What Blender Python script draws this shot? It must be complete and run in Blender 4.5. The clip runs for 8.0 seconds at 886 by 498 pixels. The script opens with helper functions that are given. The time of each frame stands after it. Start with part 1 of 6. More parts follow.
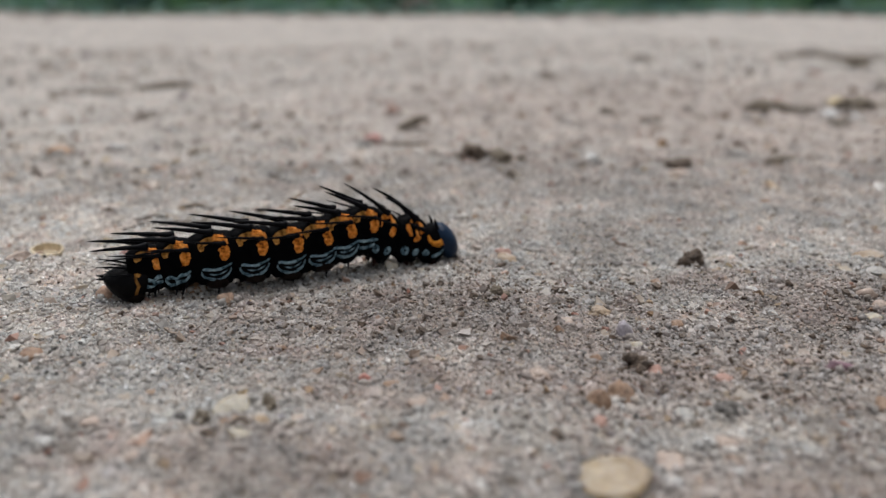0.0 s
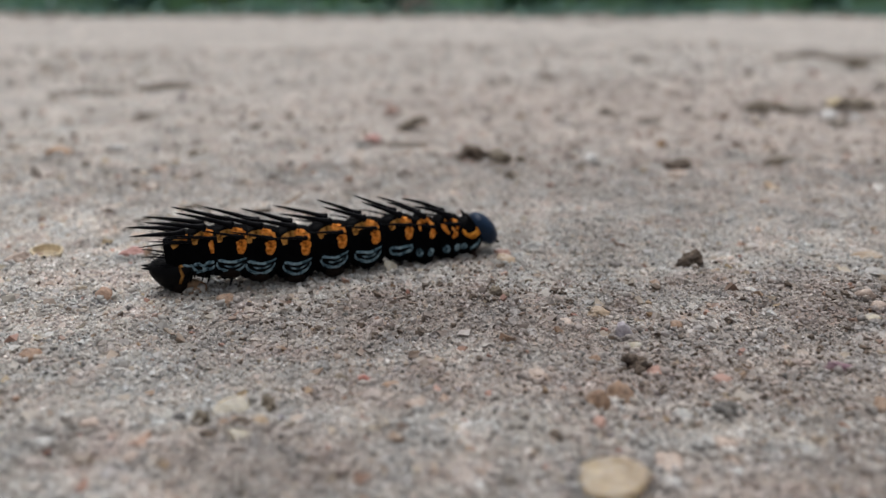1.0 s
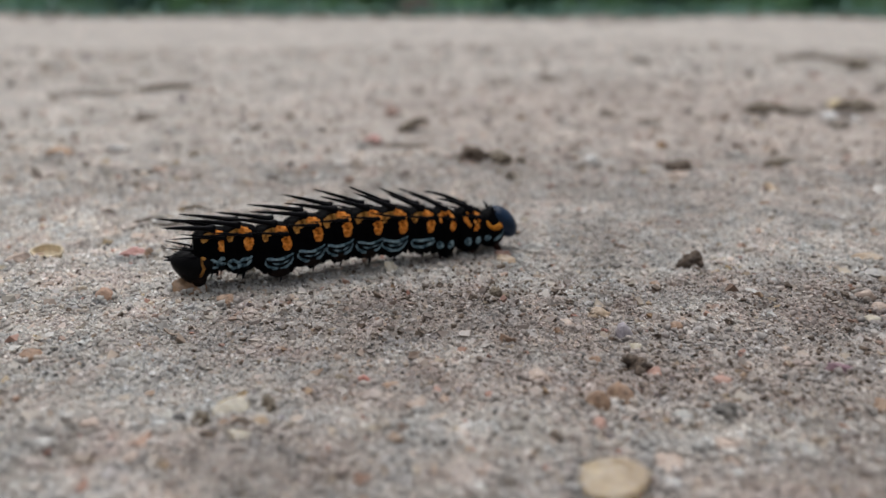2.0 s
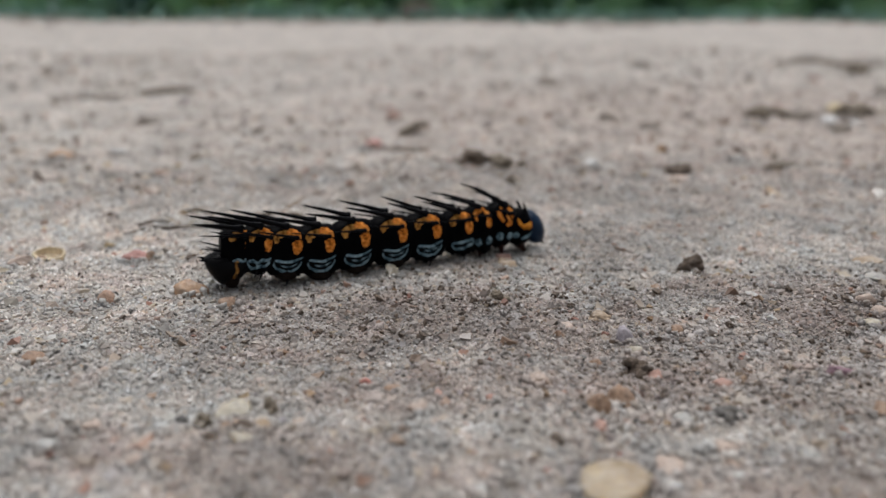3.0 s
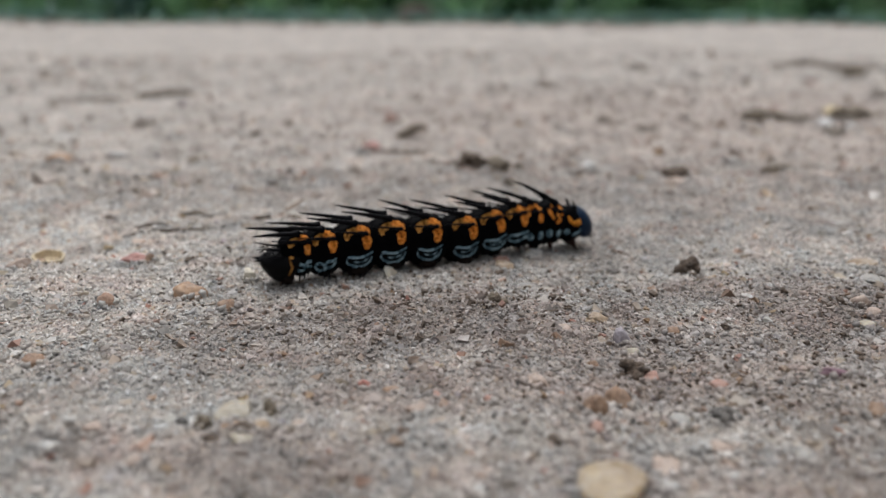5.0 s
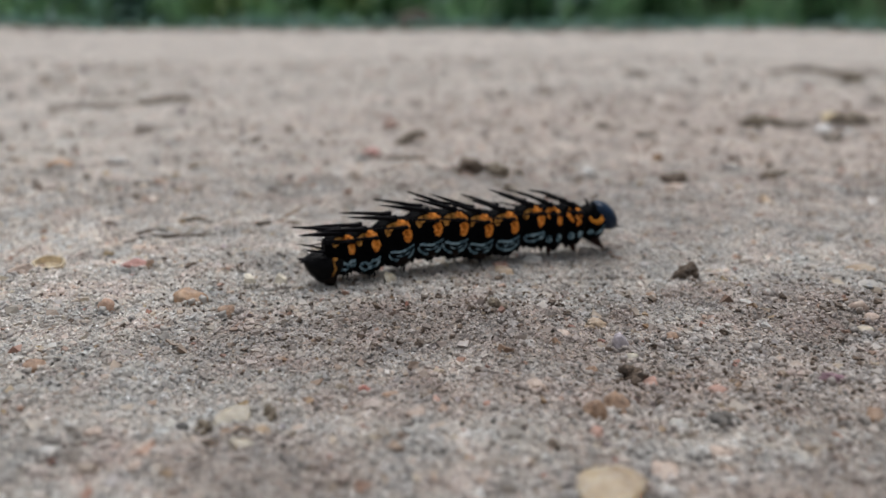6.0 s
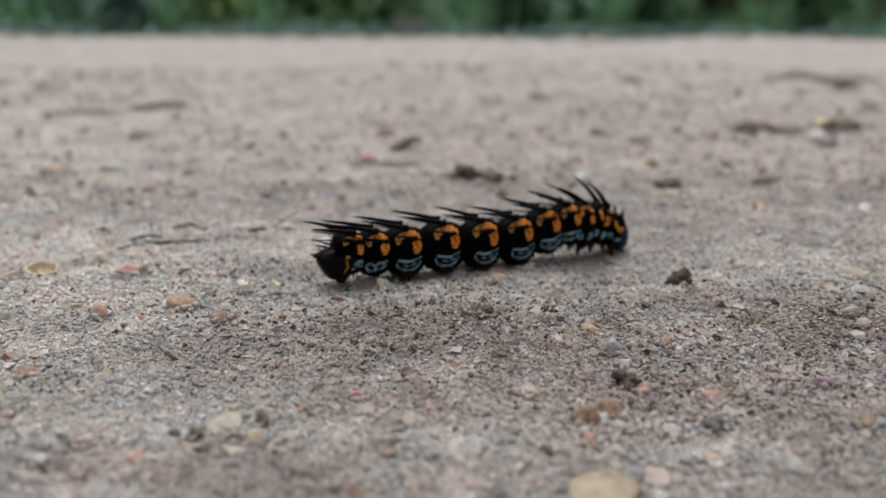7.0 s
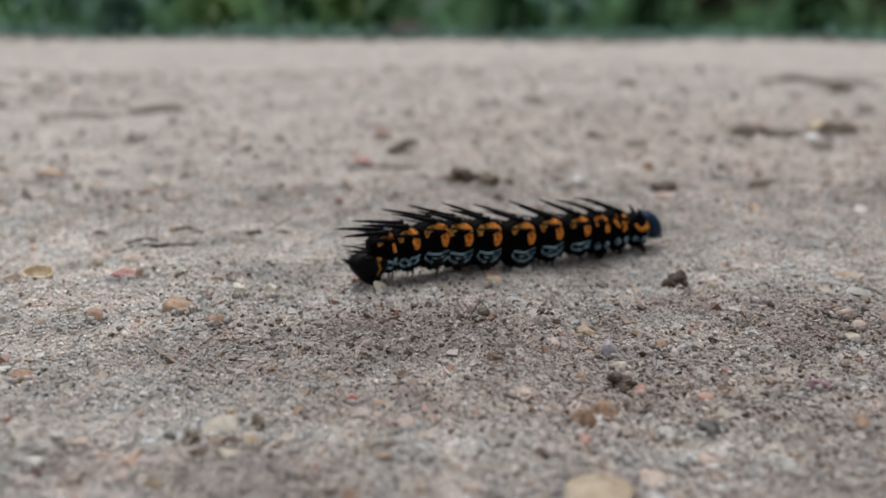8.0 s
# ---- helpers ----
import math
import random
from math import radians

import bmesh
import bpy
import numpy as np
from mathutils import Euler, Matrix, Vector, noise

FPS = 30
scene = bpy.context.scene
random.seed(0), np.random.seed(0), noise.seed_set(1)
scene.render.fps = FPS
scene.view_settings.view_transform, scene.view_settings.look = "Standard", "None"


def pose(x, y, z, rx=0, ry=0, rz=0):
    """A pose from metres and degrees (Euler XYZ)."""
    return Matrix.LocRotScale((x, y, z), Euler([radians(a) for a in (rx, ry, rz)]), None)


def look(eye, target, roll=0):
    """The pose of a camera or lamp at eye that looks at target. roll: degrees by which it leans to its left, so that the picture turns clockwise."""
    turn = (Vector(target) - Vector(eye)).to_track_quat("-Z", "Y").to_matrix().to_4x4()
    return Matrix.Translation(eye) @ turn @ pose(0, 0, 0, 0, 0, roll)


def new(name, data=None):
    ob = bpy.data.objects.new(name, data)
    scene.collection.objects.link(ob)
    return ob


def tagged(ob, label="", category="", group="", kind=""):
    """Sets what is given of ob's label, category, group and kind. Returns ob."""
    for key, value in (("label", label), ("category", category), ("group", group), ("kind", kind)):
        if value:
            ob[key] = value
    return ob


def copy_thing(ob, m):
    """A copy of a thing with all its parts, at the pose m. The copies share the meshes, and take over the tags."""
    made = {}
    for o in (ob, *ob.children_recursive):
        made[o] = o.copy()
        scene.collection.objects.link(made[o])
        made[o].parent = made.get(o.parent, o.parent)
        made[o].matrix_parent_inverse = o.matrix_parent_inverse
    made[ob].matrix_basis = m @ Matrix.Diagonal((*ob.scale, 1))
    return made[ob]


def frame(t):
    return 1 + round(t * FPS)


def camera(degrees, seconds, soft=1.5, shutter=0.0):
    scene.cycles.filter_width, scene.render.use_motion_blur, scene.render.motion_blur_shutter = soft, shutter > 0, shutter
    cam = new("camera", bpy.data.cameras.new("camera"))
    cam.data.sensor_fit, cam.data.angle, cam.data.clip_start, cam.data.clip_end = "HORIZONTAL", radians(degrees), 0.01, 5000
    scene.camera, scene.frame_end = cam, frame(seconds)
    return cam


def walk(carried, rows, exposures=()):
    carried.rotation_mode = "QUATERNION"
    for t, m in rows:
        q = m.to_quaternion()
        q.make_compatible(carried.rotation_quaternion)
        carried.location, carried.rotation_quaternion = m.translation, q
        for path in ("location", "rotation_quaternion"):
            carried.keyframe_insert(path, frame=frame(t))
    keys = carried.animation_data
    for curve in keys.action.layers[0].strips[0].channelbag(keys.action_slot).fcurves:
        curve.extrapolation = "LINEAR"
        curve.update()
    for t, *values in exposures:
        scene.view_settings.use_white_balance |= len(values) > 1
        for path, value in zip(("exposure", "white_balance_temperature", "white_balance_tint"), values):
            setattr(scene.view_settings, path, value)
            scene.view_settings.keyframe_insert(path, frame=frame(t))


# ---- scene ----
# ---- camera: handheld close to the ground, drifting slightly ----
cam = camera(60, 8.0, soft=1.4)
cam.data.dof.use_dof = True
cam.data.dof.focus_distance = 0.081
cam.data.dof.aperture_fstop = 19.0
PATH = [
    (0, pose(0.00001, -0.00006, 0.03204, 71.617, -0.000, 0.010)),
    (0.5, pose(0.00001, -0.00004, 0.03198, 71.672, -0.020, -0.026)),
    (1, pose(0.00003, -0.00013, 0.03206, 71.687, -0.003, -0.034)),
    (1.5, pose(0.00006, -0.00012, 0.03204, 71.667, -0.029, -0.026)),
    (3, pose(-0.00007, -0.00039, 0.03207, 72.032, -0.104, 0.040)),
    (3.5, pose(0.00008, -0.00061, 0.03216, 71.990, -0.092, -0.092)),
    (4, pose(0.00001, -0.00080, 0.03220, 72.215, -0.129, -0.185)),
    (4.5, pose(-0.00007, -0.00078, 0.03222, 72.107, -0.122, -0.145)),
    (6, pose(-0.00013, -0.00117, 0.03234, 72.639, -0.126, -0.186)),
    (6.5, pose(-0.00008, -0.00121, 0.03236, 72.851, -0.155, -0.304)),
    (7, pose(0.00015, -0.00122, 0.03233, 73.093, -0.145, -0.504)),
    (7.5, pose(0.00028, -0.00128, 0.03233, 73.187, -0.176, -0.640)),
    (8, pose(0.00030, -0.00131, 0.03235, 73.314, -0.145, -0.705)),
]
walk(cam, PATH)

# ---- light: bright overcast sky, a broad veiled sun high up ----
world = bpy.data.worlds.new("overcast_sky")
scene.world = world
world.use_nodes = True
wn = world.node_tree
sky = wn.nodes.new("ShaderNodeTexSky")
sky.sky_type = "NISHITA"
sky.sun_disc = False
sky.sun_elevation = radians(76)
sky.sun_rotation = radians(348)
sky.air_density = 1.0
sky.dust_density = 5.0
sky.ozone_density = 0.9
wn.nodes["Background"].inputs["Strength"].default_value = 0.084
cloud = wn.nodes.new("ShaderNodeHueSaturation")
cloud.inputs["Saturation"].default_value = 0.26
wn.links.new(sky.outputs["Color"], cloud.inputs["Color"])
wn.links.new(cloud.outputs["Color"], wn.nodes["Background"].inputs["Color"])
sun = new("veiled_sun", bpy.data.lights.new("veiled_sun", "SUN"))
sun.data.energy = 1.5
sun.data.angle = radians(36)
sun.data.color = (0.955, 0.965, 1.0)
sun.matrix_world = look((-0.12, 0.66, 2.4), (0, 0.1, 0))
scene.view_settings.exposure = 0.35

MM = 0.001


# ---- materials ----
def material(name, rough=0.6, metal=0.0, spec=0.5):
    m = bpy.data.materials.new(name)
    m.use_nodes = True
    b = m.node_tree.nodes["Principled BSDF"]
    b.inputs["Roughness"].default_value = rough
    b.inputs["Metallic"].default_value = metal
    b.inputs["Specular IOR Level"].default_value = spec
    return m, m.node_tree, b


def node(tree, kind, **values):
    n = tree.nodes.new(kind)
    for key, value in values.items():
        n.inputs[key].default_value = value
    return n


def ramp(tree, fac, stops):
    r = tree.nodes.new("ShaderNodeValToRGB")
    el = r.color_ramp.elements
    while len(el) < len(stops):
        el.new(0.5)
    for e, (p, c) in zip(el, stops):
        e.position, e.color = p, (*c, 1)
    tree.links.new(fac, r.inputs["Fac"])
    return r


def mixed(tree, kind, fac, a, b):
    m = tree.nodes.new("ShaderNodeMix")
    m.data_type, m.blend_type = "RGBA", kind
    for sock, value in ((m.inputs[0], fac), (m.inputs[6], a), (m.inputs[7], b)):
        if isinstance(value, (int, float)):
            sock.default_value = value
        elif isinstance(value, tuple):
            sock.default_value = (*value, 1)
        else:
            tree.links.new(value, sock)
    return m.outputs[2]


def bumped(tree, bsdf, height, distance, strength=1.0):
    b = node(tree, "ShaderNodeBump", Strength=strength, Distance=distance)
    tree.links.new(height, b.inputs["Height"])
    tree.links.new(b.outputs["Normal"], bsdf.inputs["Normal"])


def world_place(tree):
    return tree.nodes.new("ShaderNodeNewGeometry").outputs["Position"]


def mottle(tree, scale, low, high, detail=3.0):
    """A soft grey factor that varies over the ground at the given scale."""
    n = node(tree, "ShaderNodeTexNoise", Scale=scale, Detail=detail, Roughness=0.6)
    tree.links.new(world_place(tree), n.inputs["Vector"])
    return ramp(tree, n.outputs["Fac"], [(0.35, (low,) * 3), (0.65, (high,) * 3)]).outputs["Color"]


SAND = [(0.0, (0.04, 0.032, 0.03)), (0.06, (0.13, 0.108, 0.096)), (0.13, (0.28, 0.25, 0.225)), (0.28, (0.41, 0.38, 0.345)), (0.42, (0.50, 0.45, 0.395)), (0.52, (0.44, 0.43, 0.41)),
        (0.60, (0.47, 0.40, 0.35)), (0.68, (0.58, 0.54, 0.485)), (0.76, (0.56, 0.48, 0.38)), (0.82, (0.50, 0.35, 0.26)), (0.87, (0.54, 0.44, 0.40)), (0.92, (0.70, 0.67, 0.62)), (1.0, (0.88, 0.87, 0.85))]


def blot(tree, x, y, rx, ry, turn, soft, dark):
    """An oval of darker or paler tone in the sand with a ragged edge, in metres."""
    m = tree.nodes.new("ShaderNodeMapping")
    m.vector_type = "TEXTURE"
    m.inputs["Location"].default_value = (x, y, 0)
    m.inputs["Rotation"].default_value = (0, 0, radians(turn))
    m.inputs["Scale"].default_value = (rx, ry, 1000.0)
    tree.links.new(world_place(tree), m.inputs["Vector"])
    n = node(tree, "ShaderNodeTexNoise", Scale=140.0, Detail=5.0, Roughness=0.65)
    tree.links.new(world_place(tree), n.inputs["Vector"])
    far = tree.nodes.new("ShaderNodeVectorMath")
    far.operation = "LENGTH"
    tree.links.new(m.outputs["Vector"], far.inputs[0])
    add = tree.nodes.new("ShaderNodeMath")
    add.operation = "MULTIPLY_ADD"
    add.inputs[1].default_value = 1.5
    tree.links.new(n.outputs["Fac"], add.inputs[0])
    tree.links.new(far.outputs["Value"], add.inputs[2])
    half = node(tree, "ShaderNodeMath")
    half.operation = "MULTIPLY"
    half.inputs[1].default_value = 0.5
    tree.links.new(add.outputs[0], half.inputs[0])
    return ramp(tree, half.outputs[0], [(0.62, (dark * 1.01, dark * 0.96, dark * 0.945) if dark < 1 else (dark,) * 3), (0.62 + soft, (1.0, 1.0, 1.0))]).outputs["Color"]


def tones(tree, c):
    """Broad tone of the sand: uneven hue, mottling at three scales, and ragged darker or paler ovals."""
    n = node(tree, "ShaderNodeTexNoise", Scale=170.0, Detail=5.0, Roughness=0.7)
    tree.links.new(world_place(tree), n.inputs["Vector"])
    hue = ramp(tree, n.outputs["Fac"], [(0.28, (0.95, 1.0, 1.015)), (0.42, (1.0, 1.0, 0.995)), (0.52, (1.03, 1.0, 0.96)), (0.60, (1.05, 0.98, 0.945)), (0.72, (1.0, 0.92, 0.90))]).outputs["Color"]
    c = mixed(tree, "MULTIPLY", 1.0, c, hue)
    c = mixed(tree, "MULTIPLY", 1.0, c, mottle(tree, 330.0, 0.88, 1.16, 4.0))
    # soft shading of lumps about 14 mm across, put into the colour
    c = mixed(tree, "MULTIPLY", 1.0, c, mottle(tree, 75.0, 0.80, 1.13, 5.0))
    c = mixed(tree, "MULTIPLY", 1.0, c, mottle(tree, 24.0, 0.84, 1.08, 5.0))
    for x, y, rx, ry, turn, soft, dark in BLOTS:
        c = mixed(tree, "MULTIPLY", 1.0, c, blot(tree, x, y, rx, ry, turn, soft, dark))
    return c


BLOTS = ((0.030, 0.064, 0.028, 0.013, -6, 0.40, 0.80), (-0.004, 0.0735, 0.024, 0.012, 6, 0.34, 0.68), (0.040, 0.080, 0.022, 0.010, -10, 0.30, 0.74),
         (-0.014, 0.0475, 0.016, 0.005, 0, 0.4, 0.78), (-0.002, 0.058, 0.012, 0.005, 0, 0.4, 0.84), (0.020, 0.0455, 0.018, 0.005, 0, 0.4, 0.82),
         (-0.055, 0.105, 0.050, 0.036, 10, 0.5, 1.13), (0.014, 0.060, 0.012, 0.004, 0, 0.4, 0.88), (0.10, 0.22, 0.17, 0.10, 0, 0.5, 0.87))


def sand_sheet():
    m, t, b = material("packed_sand", 0.85, 0, 0.25)
    v = node(t, "ShaderNodeTexVoronoi", Scale=3300.0, Randomness=1.0)
    t.links.new(world_place(t), v.inputs["Vector"])
    sep = t.nodes.new("ShaderNodeSeparateColor")
    t.links.new(v.outputs["Color"], sep.inputs[0])
    grain = ramp(t, sep.outputs[0], SAND).outputs["Color"]
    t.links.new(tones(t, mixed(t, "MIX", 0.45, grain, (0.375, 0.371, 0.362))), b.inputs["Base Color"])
    bumped(t, b, v.outputs["Distance"], 0.0003, 0.7)
    return m


FLAKES = [(0.0, (0.12, 0.09, 0.075)), (0.06, (0.30, 0.26, 0.22)), (0.20, (0.48, 0.44, 0.40)), (0.34, (0.62, 0.57, 0.49)), (0.46, (0.55, 0.53, 0.51)), (0.56, (0.60, 0.49, 0.42)), (0.64, (0.70, 0.68, 0.64)),
          (0.74, (0.56, 0.42, 0.32)), (0.82, (0.62, 0.53, 0.38)), (0.90, (0.52, 0.50, 0.52)), (0.95, (0.74, 0.72, 0.68)), (1.0, (0.86, 0.85, 0.83))]
GRIT = [(0.0, (0.42, 0.20, 0.15)), (0.14, (0.50, 0.30, 0.22)), (0.28, (0.56, 0.40, 0.31)), (0.40, (0.40, 0.25, 0.13)), (0.52, (0.58, 0.46, 0.26)), (0.64, (0.50, 0.36, 0.30)), (0.76, (0.30, 0.19, 0.12)),
        (0.86, (0.44, 0.41, 0.46)), (0.94, (0.60, 0.56, 0.46)), (1.0, (0.54, 0.26, 0.20))]


def sand_grain(name="sand_grain", stops=SAND, even=0.62, through_light=0.28):
    """Quartz sand: every grain its own tint and gloss, and some light let through."""
    m, t, b = material(name, 0.5, 0, 0.45)
    g = t.nodes.new("ShaderNodeNewGeometry")
    c = ramp(t, g.outputs["Random Per Island"], stops).outputs["Color"]
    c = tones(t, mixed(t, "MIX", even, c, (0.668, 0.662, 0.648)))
    n = node(t, "ShaderNodeTexNoise", Scale=2600.0, Detail=2.0)
    t.links.new(g.outputs["Position"], n.inputs["Vector"])
    c = mixed(t, "MULTIPLY", 0.25, c, ramp(t, n.outputs["Fac"], [(0.3, (0.6,) * 3), (0.6, (1.0,) * 3)]).outputs["Color"])
    t.links.new(c, b.inputs["Base Color"])
    gloss = t.nodes.new("ShaderNodeMath")
    gloss.operation = "PINGPONG"
    gloss.inputs[1].default_value = 0.083
    t.links.new(g.outputs["Random Per Island"], gloss.inputs[0])
    mult = t.nodes.new("ShaderNodeMath")
    mult.operation = "MULTIPLY_ADD"
    mult.inputs[1].default_value, mult.inputs[2].default_value = 6.0, 0.12
    t.links.new(gloss.outputs[0], mult.inputs[0])
    t.links.new(mult.outputs[0], b.inputs["Roughness"])
    bumped(t, b, n.outputs["Fac"], 0.00010, 0.7)
    thin = t.nodes.new("ShaderNodeBsdfTranslucent")
    t.links.new(c, thin.inputs["Color"])
    both = node(t, "ShaderNodeMixShader", Fac=through_light)
    t.links.new(b.outputs["BSDF"], both.inputs[1])
    t.links.new(thin.outputs["BSDF"], both.inputs[2])
    t.links.new(both.outputs["Shader"], t.nodes["Material Output"].inputs["Surface"])
    return m


def mineral(name, dark, light, rough=0.45, scale=700.0, clear=0.0, dusty=0.45, thin=0.0):
    """Stone with mottling at two scales; clear gives waxy depth."""
    m, t, b = material(name, rough, 0, 0.5)
    n1 = node(t, "ShaderNodeTexNoise", Scale=scale, Detail=5.0, Roughness=0.65)
    n2 = node(t, "ShaderNodeTexNoise", Scale=scale * 4, Detail=2.0)
    for n in (n1, n2):
        t.links.new(world_place(t), n.inputs["Vector"])
    c = ramp(t, n1.outputs["Fac"], [(0.3, dark), (0.68, light)]).outputs["Color"]
    c = mixed(t, "MULTIPLY", 0.45, c, ramp(t, n2.outputs["Fac"], [(0.35, (0.5,) * 3), (0.6, (1.0,) * 3)]).outputs["Color"])
    n3 = node(t, "ShaderNodeTexNoise", Scale=950.0, Detail=4.0, Roughness=0.7)
    t.links.new(world_place(t), n3.inputs["Vector"])
    dust = ramp(t, n3.outputs["Fac"], [(0.46, (0.0,) * 3), (0.62, (dusty,) * 3)]).outputs["Color"]
    c = mixed(t, "MIX", dust, c, (0.47, 0.43, 0.385))
    t.links.new(c, b.inputs["Base Color"])
    if clear:
        b.inputs["Subsurface Weight"].default_value = clear
        b.inputs["Subsurface Radius"].default_value = (1.0, 0.7, 0.35)
        b.inputs["Subsurface Scale"].default_value = 0.0012
    bumped(t, b, n2.outputs["Fac"], 0.00015, 0.7)
    if thin:
        lit = t.nodes.new("ShaderNodeBsdfTranslucent")
        t.links.new(c, lit.inputs["Color"])
        both = node(t, "ShaderNodeMixShader", Fac=thin)
        t.links.new(b.outputs["BSDF"], both.inputs[1])
        t.links.new(lit.outputs["BSDF"], both.inputs[2])
        t.links.new(both.outputs["Shader"], t.nodes["Material Output"].inputs["Surface"])
    return m


def cuticle(name, dark, light, rough, scale=900.0, bump=0.00008, spec=0.5):
    """Insect skin: fine pores and slight mottling, placed on the body so that it travels with it."""
    m, t, b = material(name, rough, 0, spec)
    tc = t.nodes.new("ShaderNodeTexCoord").outputs["Object"]
    n1 = node(t, "ShaderNodeTexNoise", Scale=scale, Detail=4.0, Roughness=0.6)
    n2 = node(t, "ShaderNodeTexVoronoi", Scale=scale * 4)
    for n in (n1, n2):
        t.links.new(tc, n.inputs["Vector"])
    t.links.new(ramp(t, n1.outputs["Fac"], [(0.3, dark), (0.7, light)]).outputs["Color"], b.inputs["Base Color"])
    bumped(t, b, n2.outputs["Distance"], bump, 0.6)
    return m


def scaly(name, gap, dark, light, scale=1500.0, cut=0.0):
    """Coloured insect marking, broken by dark pores and fading unevenly."""
    m, t, b = material(name, 0.65, 0, 0.08)
    tc = t.nodes.new("ShaderNodeTexCoord").outputs["Object"]
    n1 = node(t, "ShaderNodeTexNoise", Scale=scale, Detail=5.0, Roughness=0.65)
    n2 = node(t, "ShaderNodeTexNoise", Scale=scale * 3.2, Detail=2.0)
    for n in (n1, n2):
        t.links.new(tc, n.inputs["Vector"])
    c = ramp(t, n1.outputs["Fac"], [(0.34 + cut, gap), (0.43 + cut, dark), (0.62, light)]).outputs["Color"]
    c = mixed(t, "MULTIPLY", 0.6, c, ramp(t, n2.outputs["Fac"], [(0.35, (0.45,) * 3), (0.52, (1.0,) * 3)]).outputs["Color"])
    t.links.new(c, b.inputs["Base Color"])
    bumped(t, b, n2.outputs["Fac"], 0.00012, 0.6)
    return m


def leafy(name, dark, light, rough=0.5):
    m, t, b = material(name, rough, 0, 0.4)
    g = t.nodes.new("ShaderNodeNewGeometry")
    c = ramp(t, g.outputs["Random Per Island"], [(0.0, dark), (1.0, light)]).outputs["Color"]
    n = node(t, "ShaderNodeTexNoise", Scale=60.0, Detail=4.0)
    t.links.new(g.outputs["Position"], n.inputs["Vector"])
    c = mixed(t, "MULTIPLY", 0.6, c, ramp(t, n.outputs["Fac"], [(0.3, (0.5,) * 3), (0.7, (1.0,) * 3)]).outputs["Color"])
    t.links.new(c, b.inputs["Base Color"])
    thin = t.nodes.new("ShaderNodeBsdfTranslucent")
    t.links.new(c, thin.inputs["Color"])
    both = node(t, "ShaderNodeMixShader", Fac=0.55)
    t.links.new(b.outputs["BSDF"], both.inputs[1])
    t.links.new(thin.outputs["BSDF"], both.inputs[2])
    t.links.new(both.outputs["Shader"], t.nodes["Material Output"].inputs["Surface"])
    return m


M_SHEET, M_GRAIN, M_FLAKE = sand_sheet(), sand_grain(), sand_grain("sand_flake", FLAKES, 0.30, 0.36)
M_COLOUR = sand_grain("coloured_grit", GRIT, 0.12)
# near-white colour in place of the glints of quartz grains
M_GLINT = sand_grain("painted_glint", [(0.0, (0.74, 0.73, 0.71)), (1.0, (0.92, 0.92, 0.92))], 0.0, 0.15)
M_AMBER = mineral("amber_quartz", (0.29, 0.21, 0.125), (0.41, 0.33, 0.22), 0.4, 260.0, 0.35, dusty=0.3)
M_CREAM = mineral("cream_quartz", (0.36, 0.31, 0.23), (0.48, 0.44, 0.36), 0.45, 300.0, 0.25, dusty=0.2)
M_WHITE = mineral("white_quartz", (0.36, 0.35, 0.33), (0.54, 0.53, 0.51), 0.45, 500.0, 0.1)
M_PALE = mineral("pale_cream_quartz", (0.60, 0.54, 0.43), (0.76, 0.70, 0.58), 0.45, 500.0, dusty=0.05)
M_BRIGHT = mineral("bright_white_quartz", (0.48, 0.47, 0.45), (0.68, 0.67, 0.65), 0.45, 300.0, dusty=0.1)
M_OCHRESTONE = mineral("yellowish_stone", (0.50, 0.38, 0.20), (0.70, 0.58, 0.36), 0.5, 300.0, dusty=0.1)
M_GREYQ = mineral("grey_quartz", (0.25, 0.245, 0.23), (0.38, 0.37, 0.35), 0.5, 500.0, 0.1, dusty=0.75)
M_RED = mineral("brick_red_stone", (0.38, 0.14, 0.11), (0.56, 0.25, 0.20), 0.65, 900.0, dusty=0.12)
M_SALMON = mineral("salmon_stone", (0.30, 0.165, 0.125), (0.46, 0.28, 0.225), 0.6, 900.0, dusty=0.22)
M_PINKRED = mineral("pinkish_red_stone", (0.42, 0.20, 0.17), (0.58, 0.33, 0.29), 0.6, 700.0, dusty=0.1)
M_TAN = mineral("tan_stone", (0.30, 0.21, 0.13), (0.43, 0.33, 0.23), 0.55, 700.0)
M_PEACH = mineral("peach_feldspar", (0.40, 0.30, 0.24), (0.54, 0.43, 0.36), 0.55, 700.0, dusty=0.25)
M_RUST = mineral("rusty_stone", (0.20, 0.115, 0.07), (0.38, 0.25, 0.165), 0.7, 900.0, dusty=0.2)
M_SOIL = mineral("dark_soil", (0.048, 0.034, 0.025), (0.165, 0.12, 0.088), 0.95, 1200.0, dusty=0.12)
M_DRAB = mineral("drab_soil", (0.10, 0.08, 0.055), (0.24, 0.195, 0.145), 0.9, 900.0, dusty=0.15)
M_FAINT = mineral("pale_brown_soil", (0.17, 0.14, 0.11), (0.33, 0.285, 0.235), 0.9, 500.0)
M_GRIT = mineral("grey_grit", (0.10, 0.095, 0.09), (0.22, 0.21, 0.20), 0.85, 900.0)
M_SLATE = mineral("slate_grain", (0.055, 0.053, 0.05), (0.17, 0.16, 0.15), 0.7, 900.0, dusty=0.12)
M_LILAC = mineral("lilac_grain", (0.44, 0.40, 0.44), (0.58, 0.53, 0.57), 0.5, 900.0, dusty=0.15)
M_PLUM = mineral("plum_flake", (0.13, 0.06, 0.085), (0.28, 0.17, 0.20), 0.7, 900.0, dusty=0.2)
